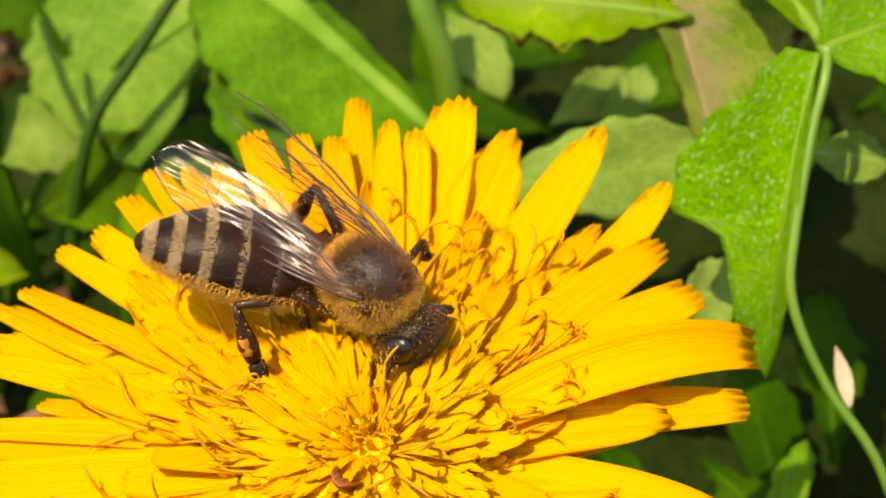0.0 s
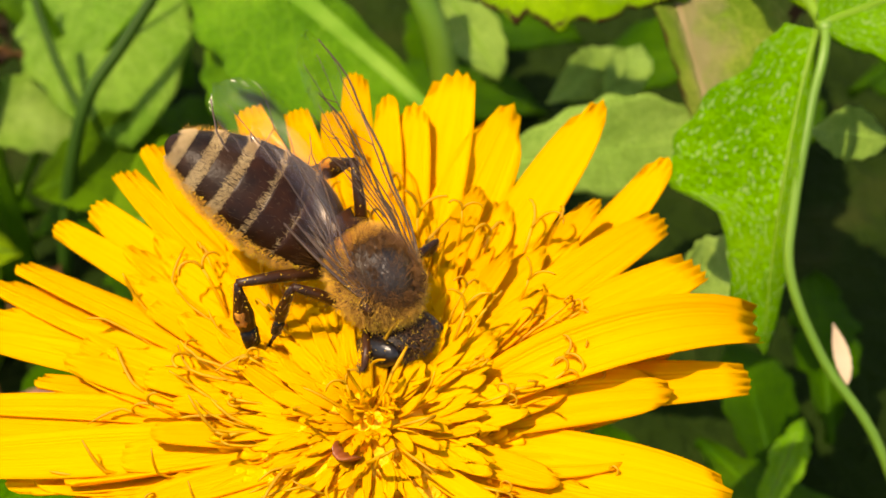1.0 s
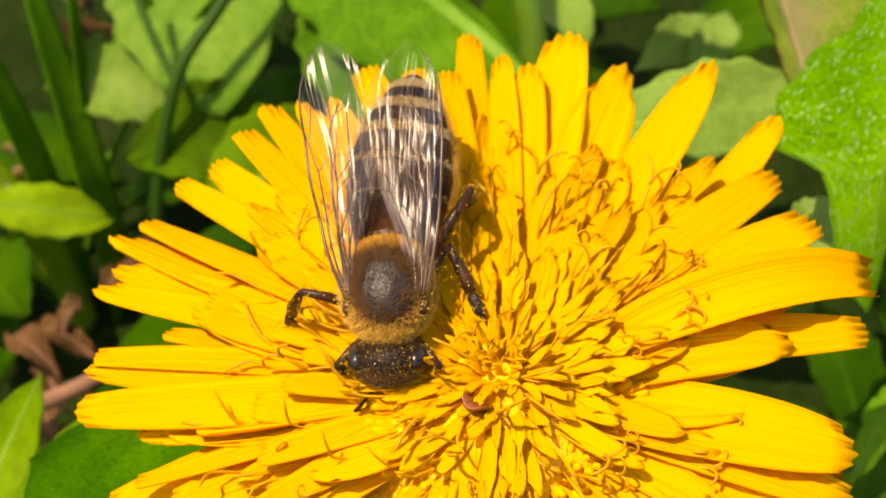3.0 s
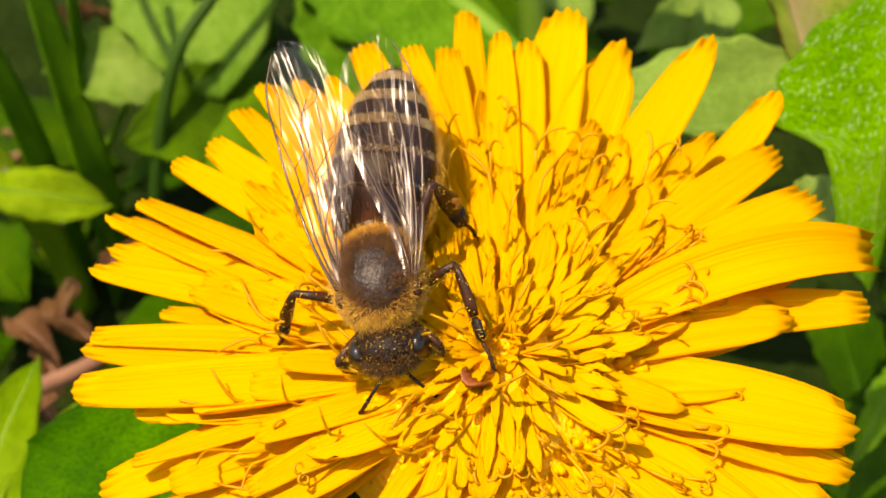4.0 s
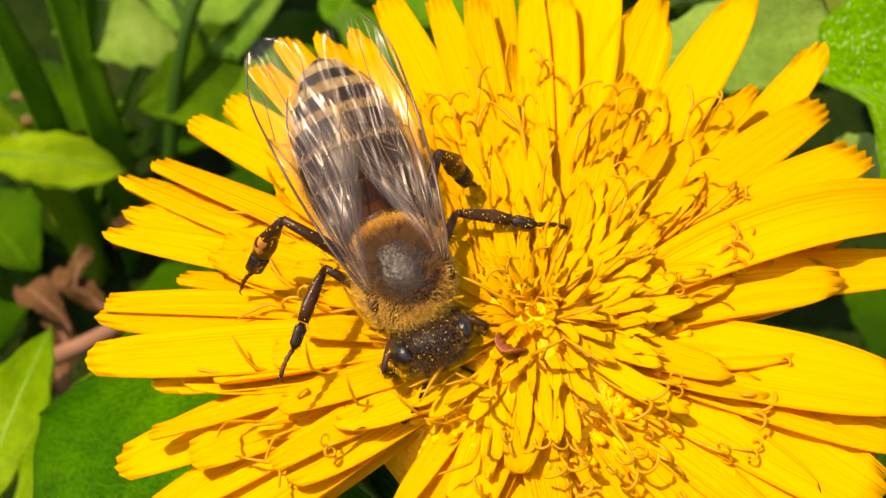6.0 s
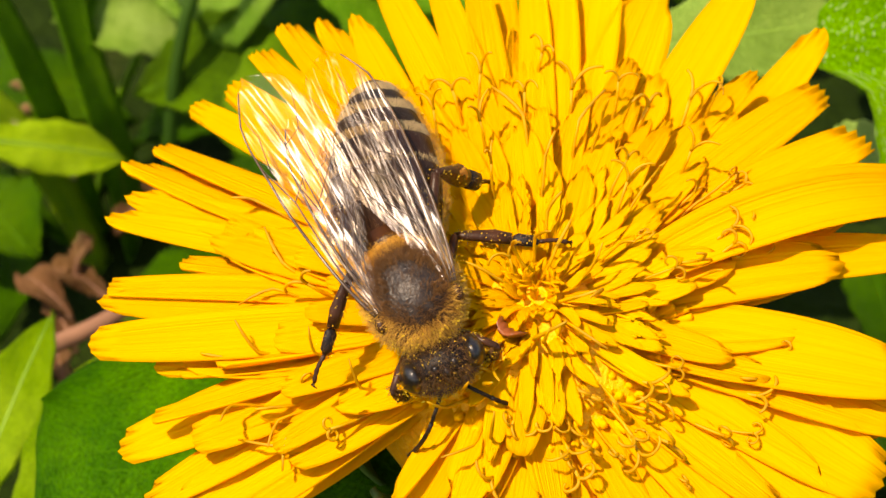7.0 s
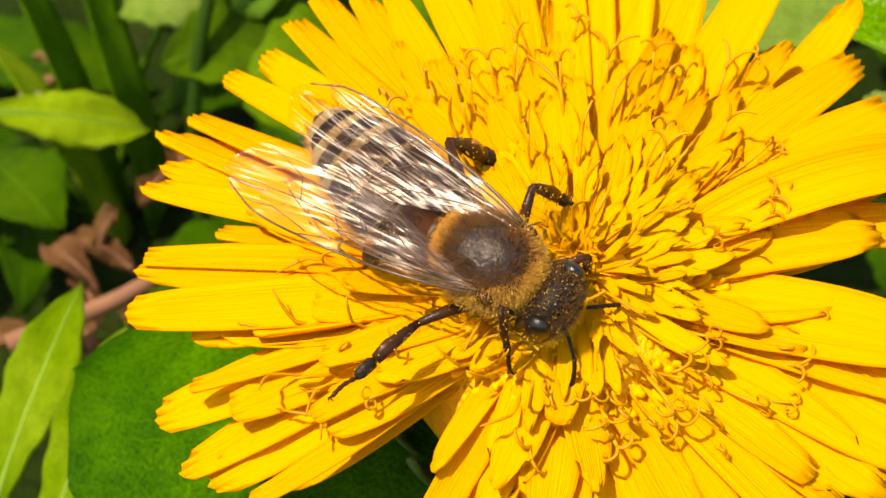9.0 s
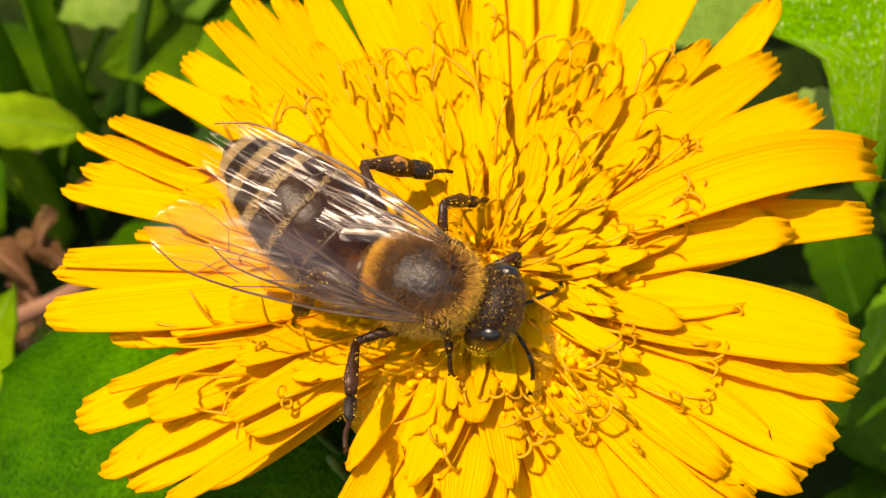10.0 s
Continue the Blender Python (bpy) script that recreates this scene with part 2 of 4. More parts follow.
def tube_data(pts, radii, sides=6):
    verts, faces = [], []
    ref = Vector((0.31, 0.17, 0.93))
    n = len(pts)
    for i, p in enumerate(pts):
        d = (pts[min(i + 1, n - 1)] - pts[max(i - 1, 0)]).normalized()
        a = d.cross(ref)
        if a.length < 0.05:
            a = d.cross(Vector((1, 0, 0)))
        a.normalize()
        b = d.cross(a)
        for k in range(sides):
            an = 2 * math.pi * k / sides
            verts.append(p + (a * math.cos(an) + b * math.sin(an)) * radii[i])
    for i in range(n - 1):
        for k in range(sides):
            k2 = (k + 1) % sides
            faces.append((i * sides + k, i * sides + k2, (i + 1) * sides + k2, (i + 1) * sides + k))
    faces.append(tuple(range(sides))[::-1])
    faces.append(tuple((n - 1) * sides + k for k in range(sides)))
    return verts, faces


def merged(chunks):
    V, Fs = [], []
    for v, f in chunks:
        o = len(V)
        V.extend(v)
        Fs.extend(tuple(i + o for i in q) for q in f)
    return V, Fs


def ellipsoid_data(c, r, nu=20, nv=14, squash=None):
    verts, faces = [], []
    for j in range(nv + 1):
        th = math.pi * j / nv
        for i in range(nu):
            ph = 2 * math.pi * i / nu
            p = Vector((math.cos(th), math.sin(th) * math.cos(ph), math.sin(th) * math.sin(ph)))
            if squash:
                p = squash(p)
            verts.append(Vector((c[0] + r[0] * p.x, c[1] + r[1] * p.y, c[2] + r[2] * p.z)))
    for j in range(nv):
        for i in range(nu):
            i2 = (i + 1) % nu
            faces.append((j * nu + i, j * nu + i2, (j + 1) * nu + i2, (j + 1) * nu + i))
    return verts, faces


def strip_sheet(spine, sides, normals, width, arc, na, tip, thick, ridge=0.0):
    """A thin two-faced strap along a spine: width(v), bent across by arc radians, with a tip profile in mm."""
    nl = len(spine)
    verts, faces, uvs = [], [], []
    for layer in (0, 1):
        for j, p in enumerate(spine):
            v = j / (nl - 1)
            tang = (spine[min(j + 1, nl - 1)] - spine[max(j - 1, 0)]).normalized()
            w = width(v)
            for i in range(na):
                u = -1 + 2 * i / (na - 1)
                if arc > 0.02:
                    rad = w / arc
                    x, z = rad * math.sin(u * arc / 2), rad * (1 - math.cos(u * arc / 2))
                else:
                    x, z = u * w / 2, 0
                z += ridge * math.cos(u * math.pi * 4) * min(1, 3 * v)
                q = p + sides[j] * x + normals[j] * (z - layer * thick)
                if j >= nl - 3:
                    q = q + tang * tip[i] * (1.0, 0.55, 0.2)[nl - 1 - j]
                verts.append(q)
                uvs.append((0.5 + u / 2, v))
    half = nl * na
    for j in range(nl - 1):
        for i in range(na - 1):
            a = j * na + i
            faces.append((a, a + 1, a + na + 1, a + na))
            faces.append((half + a, half + a + na, half + a + na + 1, half + a + 1))
    for j in range(nl - 1):
        a, b = j * na, j * na + na - 1
        faces.append((a, a + na, half + a + na, half + a))
        faces.append((b, half + b, half + b + na, b + na))
    for i in range(na - 1):
        a = (nl - 1) * na + i
        faces.append((a, a + 1, half + a + 1, half + a))
    return verts, faces, uvs


def frames_along(spine, up):
    sides, normals = [], []
    n = len(spine)
    for j in range(n):
        d = (spine[min(j + 1, n - 1)] - spine[max(j - 1, 0)]).normalized()
        s = d.cross(up)
        if s.length < 0.1:
            s = sides[-1] if sides else Vector((1, 0, 0))
        s.normalize()
        if sides and s.dot(sides[-1]) < 0:
            s = -s
        sides.append(s)
        normals.append(s.cross(d).normalized())
    return sides, normals


# ---- ground ----
def make_ground():
    verts, faces = [(0, 0, -30)], []
    rings = [4, 9, 15, 22, 30, 39, 49, 60, 75, 100, 150, 260, 500, 1200, 4000, 20000, 200000]
    ns = 72
    for r in rings:
        for k in range(ns):
            a = 2 * math.pi * k / ns
            x, y = r * math.cos(a), r * math.sin(a)
            z = -30 + (2.2 * noise.noise(Vector((x * 0.09, y * 0.09, 0))) + 1.2 * noise.noise(Vector((x * 0.3, y * 0.3, 5))) if r < 400 else 0)
            verts.append((x, y, z))
    for k in range(ns):
        faces.append((0, 1 + k, 1 + (k + 1) % ns))
    for j in range(len(rings) - 1):
        for k in range(ns):
            k2 = (k + 1) % ns
            a = 1 + j * ns
            faces.append((a + k, a + ns + k, a + ns + k2, a + k2))
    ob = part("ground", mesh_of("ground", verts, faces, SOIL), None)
    tagged(ob, "soil between low meadow plants, coloured near-black green for their shade", "ground", kind="structure")


make_ground()

# ---- dandelion ----
CENTRE = Vector((0.2, -1.0, -1.0))
AXIS = Vector((0.02, -0.20, 0.98)).normalized()
AX_X = Vector((1, 0, 0)) - AXIS * AXIS.x
AX_X.normalize()
AX_Y = AXIS.cross(AX_X)


def flower_point(r, az, h):
    a = radians(az)
    return CENTRE + (AX_X * math.cos(a) + AX_Y * math.sin(a)) * r + AXIS * h


dandelion = new("dandelion")
tagged(dandelion, "yellow dandelion flower head in full bloom above green leaves", "flower")


def petal(tip, width, lift, arc, mat, rnd, droop=0.0, base_r=1.6, teeth=None, twist=0.0, name="petal", base_h=0.3, blunt=0.35):
    tip = Vector(tip)
    flat = tip - CENTRE
    out = flat - AXIS * flat.dot(AXIS)
    reach = max(out.length, 0.3)
    out = out / reach
    base = CENTRE + out * min(base_r, reach * 0.75) + AXIS * base_h
    ln = (tip - base).length
    p1 = base + out * ln * 0.22 + AXIS * (ln * lift)
    p2 = tip - (out * (1 - droop * 0.3) + AXIS * (0.35 * lift - droop)).normalized() * ln * 0.38
    nl = 15
    spine = bezier(base, p1, p2, tip, nl)
    wob = rnd.uniform(-0.25, 0.25)
    across = out.cross(AXIS)
    spine = [p + across * (wob * math.sin(math.pi * j / (nl - 1))) for j, p in enumerate(spine)]
    up = (AXIS - out * 0.55).normalized()
    sides, normals = frames_along(spine, up)
    if twist:
        for j in range(nl):
            q = Matrix.Rotation(twist * j / (nl - 1), 3, (spine[min(j + 1, nl - 1)] - spine[max(j - 1, 0)]).normalized())
            sides[j], normals[j] = q @ sides[j], q @ normals[j]
    na = 9
    blunt = blunt * rnd.choice((0.4, 0.8, 1.3, 2.2))
    teeth = rnd.choice((0.02, 0.04, 0.07, 0.10)) if teeth is None else teeth
    prof = [(-blunt * (abs(i - 4) / 4) ** 2.0 * width * 0.9 + (teeth * width * 0.35 * rnd.uniform(0.3, 1.2) if i % 2 == 0 else -teeth * width * 0.2)) for i in range(na)]

    def wid(v):
        rise = min(1.0, v / 0.55)
        rise = rise * rise * (3 - 2 * rise)
        fall = 1 - 0.36 * max(0.0, (v - 0.62) / 0.38) ** 2
        return width * (0.42 + 0.63 * rise) * fall

    v, f, uv = strip_sheet(spine, sides, normals, wid, arc, na, prof, 0.10, ridge=0.05 * min(width, 2))
    return part(name, mesh_of(name, v, f, mat, uvs=uv), dandelion)


# tip x, y, z and width of the outer petals, side by side round the head
BACK = [
    (-8.8, 11.9, 2.5, 1.3), (-7.4, 11.6, 3.0, 1.3), (-6.1, 11.2, 3.5, 1.2), (-4.9, 12.3, 4.0, 1.4), (-3.0, 11.6, 4.5, 1.2),
    (-1.6, 11.5, 4.5, 1.2), (-0.9, 14.3, 4.0, 1.2), (0.4, 12.7, 4.3, 1.1), (1.4, 12.3, 4.2, 1.5), (3.0, 14.3, 4.0, 2.2),
    (5.1, 12.9, 3.6, 2.3), (8.5, 13.3, 3.4, 1.8),
]
LEFT = [
    (-14.3, -1.8, 0.6, 1.7), (-14.2, -0.1, 0.8, 1.3), (-13.9, 0.3, 1.0, 1.1), (-11.6, 1.4, 1.0, 1.0), (-14.4, 3.5, 1.1, 1.3),
    (-13.8, 4.4, 1.2, 1.4), (-14.1, 5.9, 1.4, 1.5), (-12.9, 6.2, 1.8, 1.2), (-11.8, 8.1, 2.0, 1.2), (-10.5, 8.9, 2.2, 1.5),
    (-9.6, 10.5, 2.4, 1.5), (-11.4, -2.4, 0.0, 1.4),
]
RIGHT = [
    (10.9, 11.1, 2.5, 1.5), (10.5, 7.9, 2.4, 1.5), (11.6, 5.7, 2.2, 2.0), (13.5, 3.6, 1.2, 2.3), (13.1, 1.4, 1.0, 1.5),
    (10.3, 0.3, 1.7, 1.8), (12.2, -3.2, 0.0, 2.4), (12.0, -4.4, -0.8, 2.0), (11.0, -6.3, -1.4, 2.6), (9.9, -7.6, -1.8, 2.4),
    (8.6, -9.6, -2.4, 2.4), (6.4, -10.9, -3.2, 2.4),
]
FRONT = [
    (-13.4, -4.2, -2.0, 1.7), (-12.5, -5.9, -2.6, 1.5), (-11.5, -6.4, -2.6, 1.8), (-9.5, -6.1, -3.0, 1.7), (-5.0, -8.7, -4.2, 1.6),
    (-3.7, -9.5, -4.2, 1.9), (-2.7, -8.5, -1.2, 2.0), (-1.8, -10.3, -4.0, 2.2), (0.3, -10.8, -4.0, 2.3), (2.4, -11.0, -3.8, 2.3),
    (4.5, -11.2, -3.6, 2.3),
]


# where the dark leaves show between the straps: direction, half width in degrees, from this radius on
GAPS = ((-135, 10, 6.4), (170, 5, 9.0), (3, 6, 8.0), (39, 5, 10.5))


def dome(r, az):
    """Height of the strap tips over the base; the back of the head stands higher than its front."""
    return 3.5 - 0.017 * r * r + 0.075 * r * math.sin(radians(az)) + 0.9 * math.exp(-(r / 5.5) ** 2)


def make_flower():
    rnd = random.Random(11)
    # the longest straps lie lowest; each starts near the heart of the head and runs out along the dome
    for x, y, z, w in BACK:
        petal((x, y, z), w * 1.12, rnd.uniform(0.12, 0.17), rnd.uniform(0.2, 0.9), PETAL, rnd, 0.05, twist=rnd.uniform(-0.3, 0.3), base_r=1.2, base_h=1.2)
    for x, y, z, w in LEFT:
        petal((x, y, z), w * 0.98, rnd.uniform(0.10, 0.15), rnd.uniform(0.3, 0.9), PETAL, rnd, 0.15, twist=rnd.uniform(-0.45, 0.45), base_r=1.2, base_h=1.3)
    for k, (x, y, z, w) in enumerate(RIGHT):
        petal((x, y, z), w * 1.1, rnd.uniform(0.12, 0.17), 2.3 if k == 3 else rnd.uniform(0.12, 0.5), PETAL, rnd, -0.55 if k == 0 else 0.7 if k == 3 else 0.25, twist=rnd.uniform(-0.25, 0.25), base_r=1.2, base_h=1.4)
    for x, y, z, w in FRONT:
        petal((x, y, z), w * 1.1, rnd.uniform(0.12, 0.17), rnd.uniform(0.12, 0.5), PETAL, rnd, 0.35, twist=rnd.uniform(-0.25, 0.25), base_r=1.2, base_h=1.5)
    # shorter and narrower straps lie on them, with gaps between some of the outer ones
    for count, r0, r1, w0, w1, base_h, mat in (
        (26, 10.0, 11.8, 1.5, 2.2, 1.6, PETAL),
        (24, 8.2, 10.2, 1.3, 2.0, 1.9, PETAL),
        (70, 7.0, 13.0, 0.7, 1.2, 1.8, PETAL),
        (20, 6.4, 8.6, 1.1, 1.6, 2.2, PETAL),
        (20, 5.0, 7.0, 0.8, 1.2, 2.5, PETAL),
        (42, 3.8, 5.8, 0.52, 0.76, 2.9, PETAL_INNER),
        (44, 2.2, 4.6, 0.32, 0.50, 3.3, PETAL_INNER),
        (30, 0.8, 3.0, 0.26, 0.40, 3.7, PETAL_INNER),
        (14, 0.2, 1.3, 0.24, 0.34, 3.6, PETAL_INNER),
    ):
        off = rnd.uniform(0, 360)
        for k in range(count):
            az = off + 360 * (k + rnd.uniform(-0.4, 0.4)) / count
            r = rnd.uniform(r0, r1)
            if r1 > 12 and not 42 < az % 360 < 250:
                continue
            front = -170 < (az + 180) % 360 - 180 < 40 and 4.6 < r < 9.6
            if (front and rnd.random() < 0.5) or any(abs((az - a + 180) % 360 - 180) < half and r > far for a, half, far in GAPS):
                continue
            h = dome(r, az) + (rnd.uniform(-0.1, 0.55) if r1 > 12 else rnd.uniform(-0.10, 0.14))
            petal(flower_point(r, az, h), rnd.uniform(w0, w1) * (1.15 if front else 1.0), rnd.uniform(0.10, 0.16), rnd.uniform(0.5, 1.2) if r1 > 12 else rnd.uniform(0.15, 0.55), mat, rnd, rnd.uniform(-0.05, 0.12), base_r=min(1.2, 0.3 * r), twist=rnd.uniform(-0.3, 0.3) * (2 if r1 > 12 else 1), name="petal" if w1 > 0.9 else "floret", base_h=base_h, blunt=0.35 if w1 > 0.9 else 1.2)


make_flower()
# a reddish brown floret is added for a shaded gap in the heart
tagged(petal((-0.85, -3.55, 2.95), 0.95, 0.3, 1.2, TONGUE, random.Random(4), 0.1, base_r=1.2, name="withered_floret", base_h=3.2), "reddish brown floret added for the shade in a gap")


def style_mesh(seed, young):
    """A thin bowed column; two stigma arms curl back on themselves, or are still closed on a young one."""
    rnd = random.Random(seed)
    bend = rnd.uniform(0.02, 0.10) * (1 if seed % 2 else -1)
    col = [Vector((bend * (i - 3) ** 2 * 0.25, 0.06 * math.sin(i * 0.9 + seed), -3.0 + i * 0.5)) for i in range(7)]
    if young:
        tip = [col[-1] + Vector((bend * (2.5 * i + i * i * 0.6), 0.03 * i, 0.26 * i)) for i in range(1, 4)]
        return mesh_of("style", *tube_data(col + tip, [0.045, 0.048, 0.052, 0.056, 0.06, 0.063, 0.065, 0.064, 0.058, 0.035], 6), STYLE)
    chunks = [tube_data(col, [0.062] * 7, 6)]
    top = col[-1]
    for s in (-1, 1):
        turns = (0.45, 0.6, 0.8, 1.0, 1.7, 2.2)[seed % 6] * rnd.uniform(0.85, 1.15) * math.pi
        size = rnd.uniform(0.24, 0.36)
        pts = [top]
        ang, p = math.pi / 2, top.copy()
        n = 14
        for i in range(1, n):
            ang -= turns / n
            step = size * 2.2 / n * (1.25 - 0.7 * i / n) * 2
            p = p + Vector((s * math.cos(ang) * step, 0.12 * step * rnd.uniform(-1, 1), math.sin(ang) * step))
            pts.append(p.copy())
        chunks.append(tube_data(pts, [0.066 - 0.022 * i / n for i in range(n)], 5))
    return mesh_of("style", *merged(chunks), STYLE)


def make_styles():
    rnd = random.Random(29)
    curled = [style_mesh(s, False) for s in range(6)]
    young = [style_mesh(s, True) for s in range(5)]
    # number, directions, radii, height over the straps, lean from the axis, share of young ones
    for count, az0, az1, r0, r1, h0, h1, lean, share in (
        (12, 40, 140, 4.0, 7.5, 0.5, 1.2, 46, 0.35),
        (14, 40, 140, 7.5, 11.0, 0.5, 1.1, 42, 0.1),
        (13, 8, 40, 4.0, 9.0, 0.1, 0.6, 64, 0.2),
        (11, -110, -25, 3.5, 6.0, -0.4, -0.05, 68, 0.1),
        (13, -85, -8, 5.0, 8.2, -0.3, 0.05, 72, 0.05),
        (34, 140, 215, 3.5, 10.5, -0.05, 0.35, 74, 0.85),
        (10, 215, 255, 3.0, 5.5, 0.0, 0.4, 62, 0.8),
        (16, 0, 360, 0.8, 4.0, 0.3, 0.8, 40, 0.95),
    ):
        for k in range(count):
            az = az0 + (az1 - az0) * (k + rnd.uniform(0.1, 0.9)) / count
            r = rnd.uniform(r0, r1)
            at = flower_point(r, az, dome(r, az) + rnd.uniform(h0, h1))
            out = (flower_point(1, az + rnd.uniform(-14, 14), 0) - CENTRE).normalized()
            d = (AXIS + out * math.tan(radians(min(80, lean * rnd.uniform(0.7, 1.2))))).normalized()
            turn = d.to_track_quat("Z", "Y").to_matrix().to_4x4() @ Matrix.Rotation(rnd.uniform(0, 6.28), 4, "Z")
            kind = rnd.choice(young) if rnd.random() < share else rnd.choice(curled[:4] if 40 < az < 140 else curled[2:])
            part("style", kind, dandelion, m=Matrix.Translation(at * MM) @ turn @ Matrix.Scale(rnd.uniform(0.75, 1.1), 4))


make_styles()


def make_flower_base():
    rnd = random.Random(5)
    v, f = ellipsoid_data((0, 0, 0), (5.7, 5.7, 4.62))
    turn = AXIS.to_track_quat("Z", "Y").to_matrix().to_4x4()
    part("receptacle", mesh_of("receptacle", v, f, RECEPTACLE), dandelion, m=Matrix.Translation((CENTRE - AXIS * 0.8) * MM) @ turn)
    # slender floret tubes packed below the open straps
    chunks = []
    for k in range(420):
        r = 5.0 * math.sqrt((k + 0.5) / 420)
        az = 137.5 * k
        a, b = flower_point(r * 0.6, az, 0.4), flower_point(r + rnd.uniform(-0.3, 0.3), az + rnd.uniform(-4, 4), dome(r, az) - 0.85 + rnd.uniform(-0.2, 0.15))
        chunks.append(tube_data([a, a.lerp(b, 0.5) + AXIS * 0.15, b], [0.18, 0.27, 0.13], 5))
    tagged(part("floret_mass", mesh_of("floret_mass", *merged(chunks), PETAL_INNER), dandelion), kind="stuff")
    for k in range(18):
        az = 20 * k + rnd.uniform(-5, 5)
        base = flower_point(2.5, az, -7.5)
        tip = flower_point(rnd.uniform(5.5, 7.0), az, rnd.uniform(-1.5, -0.8))
        out = (flower_point(1, az, 0) - CENTRE).normalized()
        sp = bezier(base, base + out * 2.2, tip - AXIS * 2, tip, 9)
        s, n = frames_along(sp, AXIS)
        vv, ff, uv = strip_sheet(sp, s, n, lambda v: 2.0 * (1 - v) ** 0.6 + 0.25, 0.6, 5, [0] * 5, 0.2)
        part("bract", mesh_of("bract", vv, ff, BRACT, uvs=uv), dandelion)
    foot = Vector((1.5, 5.0, -31.0))
    top = CENTRE - AXIS * 1.0
    sp = bezier(top, top - AXIS * 9, foot + Vector((0, 0, 10)), foot, 16)
    v, f = tube_data(sp, [2.4, 2.2] + [1.7] * 14, 14)
    part("stalk", mesh_of("stalk", v, f, STEM), dandelion)


make_flower_base()


# ---- leaves and grass ----
def stepped(v, outline):
    """Half width of an uneven leaf at v along its midrib."""
    for (a, wa), (b, wb) in zip(outline, outline[1:]):
        if v <= b:
            q = (v - a) / (b - a)
            return wa + (wb - wa) * q * q * (3 - 2 * q)
    return 0.0


def leaf(base, tip, wl, wr, mat, label, lobes=0, lobe_depth=0.5, bow=4.0, up=(0, 0, 1), cup=0.15, name="dandelion_leaf", category="leaf", rib=0.45, belly=0.55, seed=1, wave=0.6, group="", rib_mat=None, outline=None, lobe_side=0):
    """A leaf blade along a bowed midrib with its own half widths, toothed or lobed margins and a raised rib."""
    rnd = random.Random(seed)
    base, tip, up = Vector(base), Vector(tip), Vector(up).normalized()
    ln = (tip - base).length
    d = (tip - base).normalized()
    side = d.cross(up).normalized()
    nrm = side.cross(d)
    nl, nh = 44, 7
    spine = bezier(base, base + d * ln * 0.33 + nrm * bow, tip - d * ln * 0.33 + nrm * bow, tip, nl)
    sides, normals = frames_along(spine, nrm)
    ph = rnd.uniform(0, 6)
    verts, faces, uvs = [], [], []
    cols = 2 * nh + 1
    for layer in (0, 1):
        for j, p in enumerate(spine):
            v = j / (nl - 1)
            shape = max(0.0, math.sin(math.pi * min(1, v ** (0.9 if belly < 0.5 else 1.25)))) ** 0.75
            for i in range(cols):
                u = (i - nh) / nh
                w = (wl if u < 0 else wr) * (stepped(v, outline) if outline and u > 0 else shape)
                if lobes and u * lobe_side >= 0:
                    saw = (v * lobes + (0.13 if u > 0 else 0) + ph) % 1.0
                    w *= 1 - lobe_depth * (saw ** 1.6) * (0.75 + 0.25 * math.sin(v * 17 + ph))
                w *= 1 + 0.05 * math.sin(v * 40 + ph * 3 + u)
                off = abs(u) ** 1.5 * w * cup + wave * 0.5 * abs(u) * math.sin(v * 9 + ph + 2 * u)
                q = p + sides[j] * (u * w) + normals[j] * (off - layer * 0.25)
                verts.append(q)
                uvs.append((0.5 + u / 2, v))
    half = nl * cols
    for j in range(nl - 1):
        for i in range(cols - 1):
            a = j * cols + i
            faces.append((a, a + 1, a + cols + 1, a + cols))
            faces.append((half + a, half + a + cols, half + a + cols + 1, half + a + 1))
        a, b = j * cols, j * cols + cols - 1
        faces.append((a, a + cols, half + a + cols, half + a))
        faces.append((b, half + b, half + b + cols, b + cols))
    thing = new(name)
    tagged(thing, label, category, group=group)
    part("blade", mesh_of("blade", verts, faces, mat, uvs=uvs), thing)
    if rib:
        rr = [rib * (1 - 0.75 * k / 14) for k in range(15)]
        pts = [spine[min(3 * k, nl - 1)] - normals[min(3 * k, nl - 1)] * (rr[k] * 0.66) for k in range(15)]
        v, f = tube_data(pts, rr, 8)
        part("midrib", mesh_of("midrib", v, f, rib_mat or (mat if rib < 0.13 or mat is LEAF_SHADE else RIB)), thing)
    return thing


def blade_of_grass(base, tip, width, mat, bow=6.0, label="narrow green grass blade rising from the soil", seed=0):
    base, tip = Vector(base), Vector(tip)
    d = tip - base
    sp = bezier(base, base + Vector((d.x * 0.2, d.y * 0.2, d.z * 0.6)), tip - d * 0.3 + Vector((0, 0, bow)), tip, 18)
    s, n = frames_along(sp, Vector((math.sin(seed), math.cos(seed * 1.7), 0.4)).normalized())
    v, f, uv = strip_sheet(sp, s, n, lambda q: width * (1 - q ** 3) + 0.1, 0.7, 7, [0] * 7, 0.12)
    thing = new("grass_blade")
    tagged(thing, label, "grass", group="grass blades")
    part("blade", mesh_of("blade", v, f, mat, uvs=uv), thing)
    pts = [sp[j] - n[j] * 0.12 for j in range(0, 18, 2)]
    part("midrib", mesh_of("midrib", *tube_data(pts, [0.16 * (1 - k / 9) + 0.03 for k in range(9)], 6), RIB), thing)
    return thing


